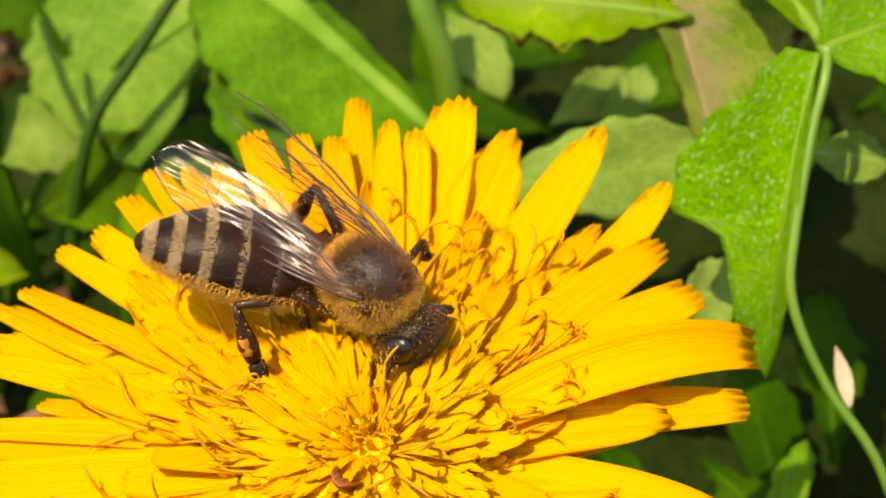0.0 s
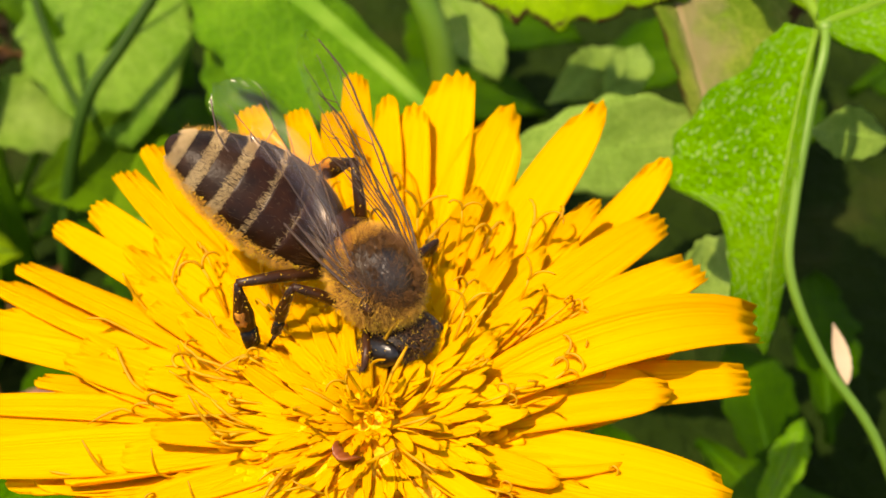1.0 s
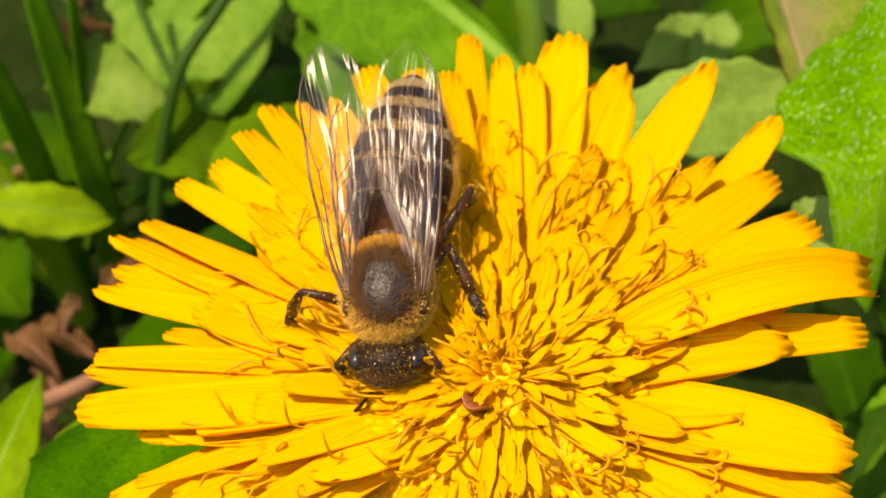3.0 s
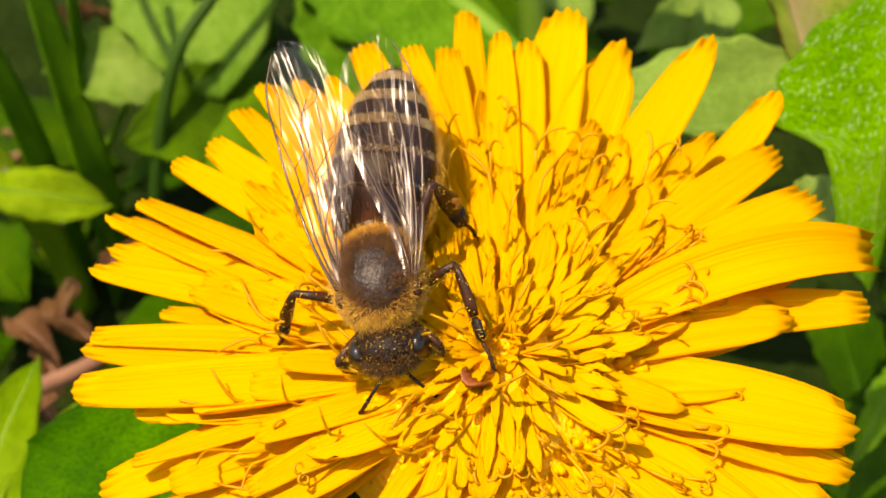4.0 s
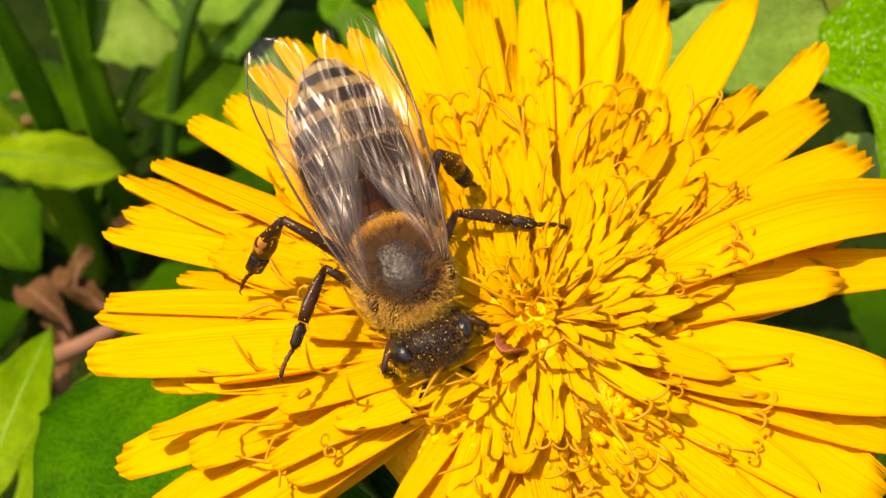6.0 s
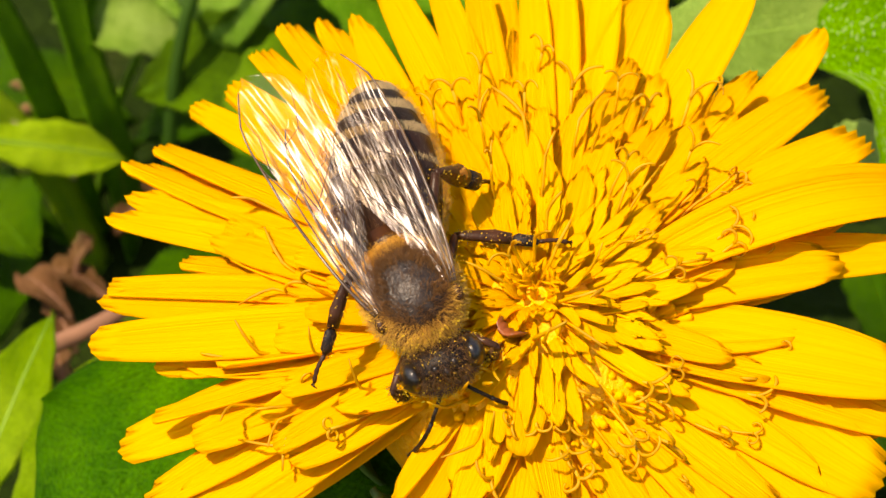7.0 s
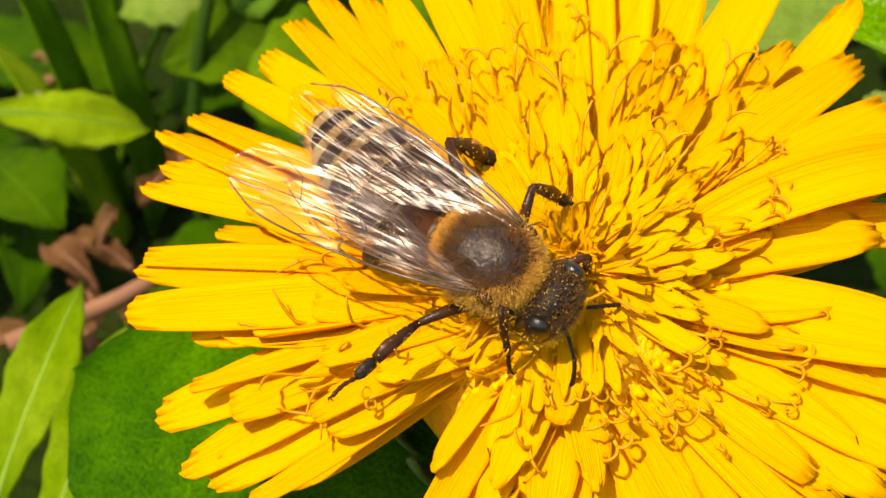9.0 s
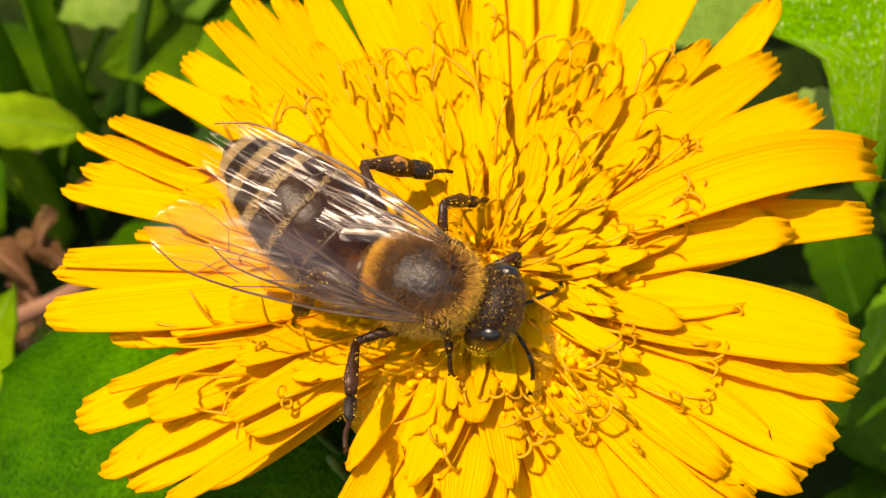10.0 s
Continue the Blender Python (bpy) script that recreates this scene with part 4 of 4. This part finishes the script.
def make_head():
    rnd = random.Random(23)

    def tri(p):
        return Vector((p.x, p.y * (1.0 - 0.22 * max(0, -p.z)), p.z))
    v, f = ellipsoid_data((0, 0, 0), (0.80, 1.26, 1.32), 24, 16, tri)
    hd = part("head", mesh_of("head", v, f, CHITIN), bee, m=mpose(*HEAD_AT, 0, 28, 0))
    for s in (-1, 1):
        v, f = ellipsoid_data((0.02, s * 0.98, 0.12), (0.56, 0.42, 1.06), 16, 14)
        part("eye", mesh_of("eye", v, f, EYE), hd, "glossy black compound eye")
        scape = [Vector((0.75, s * 0.28, -0.1)), Vector((1.15, s * 0.6, 0.05)), Vector((1.6, s * 1.0, 0.05))]
        flag = bezier(scape[-1], Vector((1.95, s * 1.3, -0.2)), Vector((2.2, s * 1.65, -0.7)), Vector((2.35, s * 2.0, -1.25)), 12)
        v, f = merged([tube_data(scape, [0.06, 0.065, 0.06], 8), tube_data(flag, [0.078 if i % 2 == 0 else 0.066 for i in range(12)], 8)])
        part("antenna", mesh_of("antenna", v, f, CHITIN), hd)
        v, f = tube_data([Vector((0.55, s * 0.4, -1.2)), Vector((0.75, s * 0.3, -1.6)), Vector((0.7, s * 0.05, -1.95))], [0.24, 0.2, 0.08], 8)
        part("mandible", mesh_of("mandible", v, f, CHITIN_BROWN), hd)
    v, f = tube_data([Vector((0.6, 0, -1.2)), Vector((1.3, 0, -1.9)), Vector((1.9, 0, -2.7)), Vector((2.3, 0, -3.4))], [0.16, 0.15, 0.12, 0.06], 8)
    part("proboscis", mesh_of("proboscis", v, f, TONGUE), hd, "reddish brown tongue sheath")
    v, f = hairs(on_ellipsoid((0, 0, 0), (0.85, 1.2, 1.4), lambda n: n.x > 0.1 and n.z < 0.2 and abs(n.y) < 0.6), 350, 0.3, 0.011, Vector((0.2, 0, 0)), rnd)
    part("fur", mesh_of("fur", v, f, FUR_TAN), hd)
    v, f = hairs(on_ellipsoid((0, 0, 0), (0.85, 1.3, 1.45), lambda n: n.z > 0.1), 1100, 0.2, 0.007, Vector((-0.1, 0, 0.3)), rnd)
    part("fur", mesh_of("fur", v, f, FUR_DARK), hd)
    v, f = hairs(on_ellipsoid((0, 0, 0), (0.85, 1.2, 1.4), lambda n: n.z > 0.0 and abs(n.y) < 0.8), 1600, 0.22, 0.007, Vector((0.1, 0, 0.3)), rnd)
    part("fur", mesh_of("fur", v, f, FUR_BROWN), hd)
    g = grains(on_ellipsoid((0, 0, 0), (0.95, 1.3, 1.4), lambda n: n.z < 0.25 and n.x > -0.3), 1300, 0.017, rnd)
    part("pollen", mesh_of("pollen", *g, POLLEN), hd)
    g = grains(on_ellipsoid((0, 0, 0), (0.80, 1.26, 1.3), lambda n: n.z > 0.1), 260, 0.015, rnd)
    part("pollen", mesh_of("pollen", *g, POLLEN), hd)
    for y, x in ((0, 0.25), (0.3, 0.05), (-0.3, 0.05)):
        v, f = ellipsoid_data((x, y, 1.28), (0.12, 0.12, 0.1), 8, 6)
        part("ocellus", mesh_of("ocellus", v, f, EYE), hd)
    return hd


make_head()


def wing(name, side, length, chord, root):
    """A clear wing that reaches back from its root along -x, leading edge outward, with raised veins."""
    nu, nv = 26, 9
    verts, faces = [], []

    def edge(q, lead):
        front = 0.07 * chord + 0.13 * chord * math.sin(math.pi * min(1, q) ** 0.8)
        rear = -chord * (0.07 + 0.72 * math.sin(min(1.0, q / 0.74) * math.pi / 2) ** 1.4)
        tipf = max(0.0, 1 - max(0.0, (q - 0.72) / 0.28) ** 2.3) ** 0.5
        mid = -0.27 * chord
        return mid + ((front if lead else rear) - mid) * tipf

    def surf(q, r):
        y = edge(q, True) * r + edge(q, False) * (1 - r)
        z = 0.10 * math.sin(q * 21 + r * 4) * r * 0.5 + 0.16 * math.sin(r * 9) * q * 0.6 - 0.1 * q * q
        return Vector((-q * length, side * y, z))
    for i in range(nu):
        for j in range(nv):
            verts.append(surf(i / (nu - 1), j / (nv - 1)))
    for i in range(nu - 1):
        for j in range(nv - 1):
            a = i * nv + j
            faces.append((a, a + 1, a + nv + 1, a + nv))
    w = part(name, mesh_of(name, verts, faces, WING), bee, m=mpose(*root))

    def vein(qr, r0, r1):
        pts = []
        for k in range(len(qr) - 1):
            for s in range(5):
                t = s / 5
                pts.append(surf(qr[k][0] * (1 - t) + qr[k + 1][0] * t, qr[k][1] * (1 - t) + qr[k + 1][1] * t))
        pts.append(surf(*qr[-1]))
        n = len(pts)
        part("vein", mesh_of("vein", *tube_data(pts, [0.62 * (r0 + (r1 - r0) * i / (n - 1)) for i in range(n)], 5), VEIN), w)
    vein([(0, 1), (0.3, 1), (0.6, 1), (0.85, 1), (0.96, 0.9)], 0.10, 0.04)
    vein([(0, 0.8), (0.25, 0.84), (0.5, 0.84), (0.66, 0.98)], 0.06, 0.035)
    vein([(0, 0.6), (0.2, 0.62), (0.45, 0.58), (0.7, 0.6), (0.9, 0.62)], 0.055, 0.02)
    vein([(0, 0.4), (0.3, 0.2), (0.55, 0.12), (0.62, 0.0)], 0.05, 0.02)
    vein([(0.2, 0.62), (0.36, 0.3), (0.5, 0.36), (0.72, 0.34), (0.86, 0.1)], 0.035, 0.02)
    vein([(0.45, 0.58), (0.5, 0.36), (0.56, 0.12)], 0.03, 0.02)
    vein([(0.5, 0.84), (0.56, 0.6)], 0.03, 0.025)
    vein([(0.64, 0.92), (0.78, 0.82), (0.88, 0.92)], 0.03, 0.02)
    vein([(0.7, 0.6), (0.72, 0.34)], 0.03, 0.02)
    return w


FORE = {-1: (0.5, -1.14, 0.8), 1: (0.5, 1.14, 0.8)}
HIND = {-1: (-0.1, -1.06, 0.66), 1: (-0.1, 1.06, 0.66)}
fore_wing = {s: wing("forewing", s, 8.7, 2.7, FORE[s]) for s in (-1, 1)}
hind_wing = {s: wing("hindwing", s, 6.4, 1.9, HIND[s]) for s in (-1, 1)}


def leg(kind, upper, lower, thick):
    """The two keyed parts of a leg: the thigh up to the knee, and the shin with its foot; each runs along its own +x axis."""
    rnd = random.Random(41)
    ends = [Vector((0, 0, 0)), Vector((upper, 0, 0))]
    bowed = [ends[0], ends[0].lerp(ends[1], 0.12) + Vector((0, 0, 0.05)), ends[0].lerp(ends[1], 0.55) + Vector((0, 0, 0.09)), ends[1]]
    femur = part(kind + "_thigh", mesh_of("femur", *tube_data(bowed, [0.14 * thick, 0.21 * thick, 0.20 * thick, 0.13 * thick], 10), CHITIN_BROWN), bee)
    a, b = lower * 0.50, lower * 0.74
    broad = 1.5 if kind == "hind" else 1.05
    along = [Vector((0, 0, 0)), Vector((a * 0.2, 0, 0.03)), Vector((a * 0.7, 0, 0.05)), Vector((a, 0, 0))]
    v, f = tube_data(along, [0.12 * thick, 0.17 * thick, 0.24 * thick * broad, 0.19 * thick * broad], 12)
    tibia = part(kind + "_shin", mesh_of("tibia", [Vector((p.x, p.y * 0.7, p.z)) for p in v], f, CHITIN_BROWN), bee)
    heel = Vector((b, 0, -0.06))
    v, f = tube_data([Vector((a + 0.03, 0, 0)), Vector((a + 0.18, 0, -0.01)), Vector((b - 0.15, 0, -0.04)), heel], [0.10 * thick, 0.21 * thick * broad, 0.19 * thick * broad, 0.09 * thick], 12)
    part("basitarsus", mesh_of("basitarsus", [Vector((p.x, p.y * 0.65, p.z)) for p in v], f, CHITIN), tibia)
    if kind == "hind":
        lump = Vector((a * 0.72, 0, 0.12))
        v, f = ellipsoid_data(lump, (0.55, 0.26, 0.28), 14, 10)
        v = [p + (p - lump) * 0.35 * noise.noise(p * 5.0) for p in v]
        part("pollen_basket", mesh_of("pollen_basket", v, f, BASKET), tibia, "small clump of orange brown pollen")
    toe = Vector((lower, 0, -0.02))
    pts = [heel.lerp(toe, i / 8) + Vector((0, 0, 0.07 * math.sin(math.pi * i / 8))) for i in range(9)]
    claws = [tube_data([toe, toe + Vector((0.10, s * 0.09, 0.02)), toe + Vector((0.13, s * 0.16, -0.10))], [0.045, 0.035, 0.012], 5) for s in (-1, 1)]
    part("tarsus", mesh_of("tarsus", *merged([tube_data(pts, [0.085 if i % 2 else 0.06 for i in range(9)], 7)] + claws), CHITIN_BROWN), tibia)

    def around(p, q, gap):
        def at(r):
            n = Vector((0.2 * r.gauss(0, 1), r.gauss(0, 1), r.gauss(0, 1))).normalized()
            return p.lerp(q, r.random()) + n * gap, n
        return at
    for on, p, q, gap, count in ((femur, ends[0], ends[1], 0.16 * thick, 120), (tibia, ends[0], heel, 0.17 * thick, 180)):
        part("fur", mesh_of("fur", *hairs(around(p, q, gap), count, 0.2, 0.006, Vector((0.6, 0, 0)), rnd), FUR_BROWN), on)
        part("pollen", mesh_of("pollen", *grains(around(p, q, gap), count // 2, 0.02, rnd), POLLEN), on)
    return femur, tibia


LEG_ROOT = {"fore": (1.2, 0.7, -1.0), "mid": (0.2, 0.95, -1.1), "hind": (-1.1, 0.95, -1.05)}
LEG_SIZE = {"fore": (1.7, 2.6, 0.8), "mid": (2.3, 3.6, 0.95), "hind": (3.2, 4.2, 1.05)}
legs = {(kind, s): leg(kind, *LEG_SIZE[kind]) for kind in LEG_ROOT for s in (-1, 1)}

# seconds, thorax x, y, z, yaw, pitch, roll, abdomen yaw, abdomen pitch
BEE_ROWS = [
    (0, 0.07, 3.24, 5.18, -36.7, 13.6, -4.2, 37.1, 5.0),
    (0.5, 0.04, 2.32, 5.19, -38.6, 28.0, -8.2, 33.7, -4.0),
    (1, 0.33, 2.18, 5.31, -47.8, 34.6, -8.8, 26.8, -0.5),
    (1.2, -1.08, 6.20, 5.18, -43.1, 28.5, -8.4, 25.2, 1.0),
    (1.5, -1.43, 2.87, 4.99, -68.1, 10.7, -1.1, 44.4, 1.9),
    (1.7, -1.70, 3.27, 4.94, -84.1, 16.3, 3.4, 10.8, 9.0),
    (2, -3.86, 3.27, 4.99, -105.8, 10.9, -2.5, 12.9, 5.0),
    (2.5, -3.93, 0.40, 4.80, -104.3, 24.0, -2.1, -3.5, 5.0),
    (3, -3.46, 0.05, 4.68, -90.9, 22.3, 3.6, -5.4, 7.0),
    (4.3, -3.66, -0.63, 4.65, -77.5, 12.6, 11.3, -18.5, 11.6),
    (4.5, -3.61, -0.15, 4.64, -60.1, 9.0, 13.6, -23.9, 8.2),
    (5, -3.66, -0.24, 4.63, -44.9, 6.2, 12.7, -11.4, 6.1),
    (5.5, -3.78, -0.51, 4.42, -45.5, 12.2, 12.2, -8.2, 5.0),
    (6, -3.80, -1.63, 4.37, -64.5, 17.6, 7.4, -4.8, 9.0),
    (7.5, -3.46, -3.63, 3.89, -66.7, 11.4, 12.2, -19.4, 7.1),
    (8, -3.68, -4.28, 3.71, -63.0, 15.3, 11.6, -12.9, 8.2),
    (8.5, -2.58, -3.79, 4.01, -44.8, 6.3, 16.2, -17.8, 6.8),
    (9, -2.37, -2.93, 4.23, -34.0, 2.4, 19.0, -15.8, 6.4),
    (9.5, -1.94, -3.69, 4.15, -23.7, 4.6, 21.2, -24.1, 8.7),
    (10, -1.71, -3.93, 4.21, -18.5, 0.1, 24.5, -27.0, 9.8),
]
# seconds; spread, rise and slope of the right wings, then of the left
WING_ROWS = [
    (0, 10.5, 0.0, 31, -4.3, 3.6, 22),
    (0.5, 1.0, -6.1, 2, -9.8, -3.6, 22),
    (1, 5.6, -5.1, 30, -11.1, -10.2, 22),
    (1.2, 9.0, 3.5, 30, -18.8, -8.0, 22),
    (1.5, 20.6, 4.5, 2, -0.3, 2.9, 22),
    (1.7, 22.1, 13.7, 16, 1.3, 9.2, -6),
    (2, 18.4, 4.7, 22, -2.6, 3.5, 22),
    (2.5, 10.4, 13.0, 22, -4.0, 9.0, -4),
    (3, 12.6, 8.0, 22, -2.9, 9.0, -4),
    (4.3, 10.4, 8.7, 14, -5.6, 5.4, 22),
    (4.5, 9.4, 9.9, 18, -6.8, 4.6, 22),
    (5, 8.8, 6.8, 22, -3.9, 6.8, 22),
    (5.5, 8.3, 3.5, 14, -8.0, 6.0, 0),
    (6, 7.0, 2.0, 16, -8.5, -2.0, -6),
    (7.5, 13.2, 6.4, 16, 1.1, 8.8, -6),
    (8, 10.9, -1.7, 20, -6.1, -2.5, -6),
    (8.5, 9.5, 5.6, 16, -11.3, -3.5, -6),
    (9, 10.7, 1.2, 14, -8.0, -5.6, -6),
    (9.5, 8.3, 4.5, 6, -7.8, 4.2, -6),
    (10, 4.5, 0.5, 4, -16.2, -3.2, -4),
]
# seconds, where each foot stands in the bee's own space, and the way in which its knee stands out
FEET = {
    ("hind", -1): [(0, -0.2, -3.9, -3.9, -1.6, -2.7, 0.6), (0.5, 0.1, -2.6, -4.3, -1.5, -2.9, -0.2), (1, 0.3, -3.2, -4.3, -1.2, -3, 0), (1.2, -1.1, -5.4, -3.9, -2.5, -1.9, -0.6), (1.5, -0.9, -3.4, -3.6, -0.8, -2.7, 1.5), (2, -4.6, -1.4, -3.2, -0.8, -0.1, 0.5), (4, -4.4, -1.4, -2.7, -0.8, -0.1, 0.5), (4.5, -4.1, -6, -2.1, -2, -2.2, 1.4), (5, -5.7, -4.2, -2.7, -2.4, -1.9, 1.2), (5.5, -4.6, -3.1, -3, -2.5, -1.5, 1.4), (6, -2.9, -4.6, -2.8, -1.8, -2.2, 1.5), (6.5, -4.2, -1.5, -2.3, -0.8, -0.1, 0.5), (10, -4.3, -1.7, -2.2, -0.8, -0.1, 0.5)],
    ("mid", -1): [(0, -1.1, -1.1, -3.3, -1.5, -1.3, 1.3), (0.5, 1.9, -4.3, -1.8, -0.9, -1.7, 1.2), (1, 0, -2.8, -3.8, -1.4, -1.7, 0.7), (1.5, 3.3, -4.1, -1.6, 0.5, -1.7, 1.5), (1.7, 4.5, -2.3, -0.3, 0.8, -1.5, 1.6), (2, 0.4, -2.2, -3.4, -0.1, -0.6, 0.9), (2.5, 0.5, -3.4, -2.3, -0.8, -1.2, 1.8), (3, 0.4, -4.1, -3.2, -0.1, -0.6, 0.9), (4, 0.5, -4.2, -3.1, -0.1, -0.6, 0.9), (4.5, 3.4, -4.3, -0.2, 0, -1.7, 1.6), (5, -0.9, -4.8, -1.6, -1.3, -1.1, 1.5), (5.5, -0.2, -5, -0.4, -2.1, -0.7, -0.5), (6, 1.5, -4.7, -0.2, -1.2, -1.1, 1.6), (7.5, 0.7, -3.5, -1.3, -1.2, -1.1, 1.7), (8, 0.5, -3.3, -1.2, -1.4, -1, 1.6), (8.5, -1.1, -5, -1, -1.5, -1.1, 1.4), (9, -1.5, -6.2, 0.7, -1.3, -1.4, 1.2), (9.5, -3.3, -5.1, 0.4, -2.2, -0.7, 0.5), (10, -0.7, -5.6, 0.5, -2, -0.8, 0.8)],
    ("mid", 1): [(0, 0.3, 4.2, -3.6, -0.1, 0.6, 0.9), (1.4, 0.3, 4.2, -3.6, -0.1, 0.6, 0.9), (1.7, -2.1, 3.7, -3.2, -1.6, 1.2, 1.1), (2, -2.7, 4.6, -2.2, -1.4, 1.4, 1.2), (2.5, 0.9, 5.1, -0.7, -1.5, 1.3, 1.1), (3, 1.3, 3.5, -1.4, -2, 0.9, 0.7), (4.5, 4, 3.2, -1, 0.6, 1.5, 1.6), (5, 2.7, 3.4, -2.3, -1.1, 2, -0.4), (5.5, 2.4, 3.7, -1.5, -1.4, 1.9, 0), (6, 0, 5.6, -1.6, -1.6, 1.6, 0.4), (7.5, -0.5, 5.2, -1.6, -2, 1.1, 0.1), (8, 0, 5.3, -0.1, -1.9, 1.2, 0.5), (8.5, 0.8, 3.9, -1.7, -1.5, 1.5, 0.9), (9, 0.6, 3.9, -2.8, -0.1, 0.6, 0.9), (10, 0.6, 3.9, -2.6, -0.1, 0.6, 0.9)],
    ("hind", 1): [(0, -4.6, 1.4, -3.2, -0.8, 0.1, 0.5), (1.2, -4.6, 1.4, -3.2, -0.8, 0.1, 0.5), (1.5, -6.7, 5.5, 0.5, -2.7, 1.6, 0.8), (1.7, -4.8, 2.6, -3.5, -2.7, 0.8, 1.6), (2, -5.8, 3.6, -3.1, -2.5, 1.5, 1.4), (2.5, -4.5, 2.9, -4.7, -2.8, 1.7, 0.1), (3, -4.8, 2.4, -3.7, -2.6, 1.8, 0.9), (4.5, -1.6, 3.4, -2.1, -1, 1.6, 2.6), (5, -1.5, 3.6, -2.2, -0.6, 1.8, 2.6), (5.5, -2.1, 4.7, -3.8, -1.8, 2.6, 0.6), (6, -2.9, 3.9, -2.8, -1.9, 2, 1.6), (7.5, -4.1, 4.2, -2.2, -2.3, 1.8, 1.4), (8, -3.7, 4.6, -2.1, -2.1, 2.2, 1.2), (8.5, -3.3, 4.6, -2.3, -2.1, 2, 1.4), (9, -2.6, 4.5, -3.8, -2.2, 2.3, 0.3), (9.5, -1.7, 5, -3.3, -1.8, 2.6, 0.4), (10, -0.8, 4.7, -3, -1.5, 2.7, 0.8)],
    ("fore", -1): [(0, 1.9, -1.2, -3, 0.6, -0.5, 0.7), (0.9, 1.9, -1.2, -3, 0.6, -0.5, 0.7), (1.2, 2.2, -1.7, -3.6, 0.8, -1.5, -0.1), (1.7, 1.9, -1.2, -3, 0.6, -0.5, 0.7), (4, 1.9, -1.2, -3, 0.6, -0.5, 0.7), (4.5, 1.6, -2.3, -1.6, 0.6, -0.7, 1.4), (5, 1.7, -2.1, -1.9, 0.5, -1, 1.3), (5.5, 2.1, -2, -1.7, 0.6, -0.9, 1.3), (6, 1.9, -1.2, -3, 0.6, -0.5, 0.7), (8.5, 1.9, -1.2, -3, 0.6, -0.5, 0.7), (9, 1.9, -2.3, -1.8, 0.5, -1.3, 1), (9.5, 1.8, -1.9, -1.3, 0.3, -1, 1.3), (10, 1.3, -2.2, -1.4, -0.1, -1.2, 1.2)],
    ("fore", 1): [(0, 1.9, 1.2, -3, 0.6, 0.5, 0.7), (0.9, 1.9, 1.2, -3, 0.6, 0.5, 0.7), (1.2, 5.3, -0.7, -1.7, 1.7, -0.3, -0.3), (1.5, 4.9, 2, -1.6, 1.1, 1.3, 0), (2, 1.9, 1.2, -3, 0.6, 0.5, 0.7), (10, 1.9, 1.2, -3, 0.6, 0.5, 0.7)],
}


def along_x(at, to, up):
    d = (to - at).normalized()
    y = up.cross(d).normalized()
    return Matrix.Translation(at * MM) @ Matrix((d, y, d.cross(y))).transposed().to_4x4()


def bent_leg(kind, side, foot, pole):
    """Poses of thigh and shin that bring the foot to its place, in the bee's own space."""
    x, y, z = LEG_ROOT[kind]
    upper, lower, _ = LEG_SIZE[kind]
    root = Vector((x, side * y, z))
    way = foot - root
    dist = min(max(way.length, abs(upper - lower) + 0.3), (upper + lower) * 0.995)
    way.normalize()
    run = (upper * upper - lower * lower + dist * dist) / (2 * dist)
    rise = (pole - way * pole.dot(way)).normalized()
    knee = root + way * run + rise * math.sqrt(max(0.0, upper * upper - run * run))
    return along_x(root, knee, rise), along_x(knee, root + way * dist, rise)


def foot_at(rows, t):
    for a, b in zip(rows, rows[1:]):
        if t <= b[0]:
            q = (t - a[0]) / (b[0] - a[0])
            q = q * q * (3 - 2 * q)
            return Vector(a[1:4]).lerp(Vector(b[1:4]), q), Vector(a[4:]).lerp(Vector(b[4:]), q)
    return Vector(rows[-1][1:4]), Vector(rows[-1][4:])


def motions():
    walk(bee, [(t, mpose(x, y, z, roll, pitch, yaw)) for t, x, y, z, yaw, pitch, roll, _, _ in BEE_ROWS])
    walk(abdomen, [(r[0], mpose(*ABD_ROOT, 0, r[8], r[7])) for r in BEE_ROWS])
    # the folded wings rest on the abdomen and never sink into it
    for t_s, col in ((-1, 1), (1, 4)):
        rise = [max(w[col + 1], b[8] + 4.5 - 0.5 * max(0.0, -t_s * b[7] - 6.0)) for w, b in zip(WING_ROWS, BEE_ROWS)]
        walk(fore_wing[t_s], [(r[0], mpose(*FORE[t_s], -r[col + 2] * t_s, up, r[col])) for r, up in zip(WING_ROWS, rise)])
        walk(hind_wing[t_s], [(r[0], mpose(*HIND[t_s], -r[col + 2] * t_s, up - 1.0, r[col] * 0.85 + t_s * 3)) for r, up in zip(WING_ROWS, rise)])
    for (kind, s), rows in FEET.items():
        steps = [(k / 10, bent_leg(kind, s, *foot_at(rows, k / 10))) for k in range(101)]
        for which in (0, 1):
            walk(legs[kind, s][which], [(t, poses[which]) for t, poses in steps])


motions()
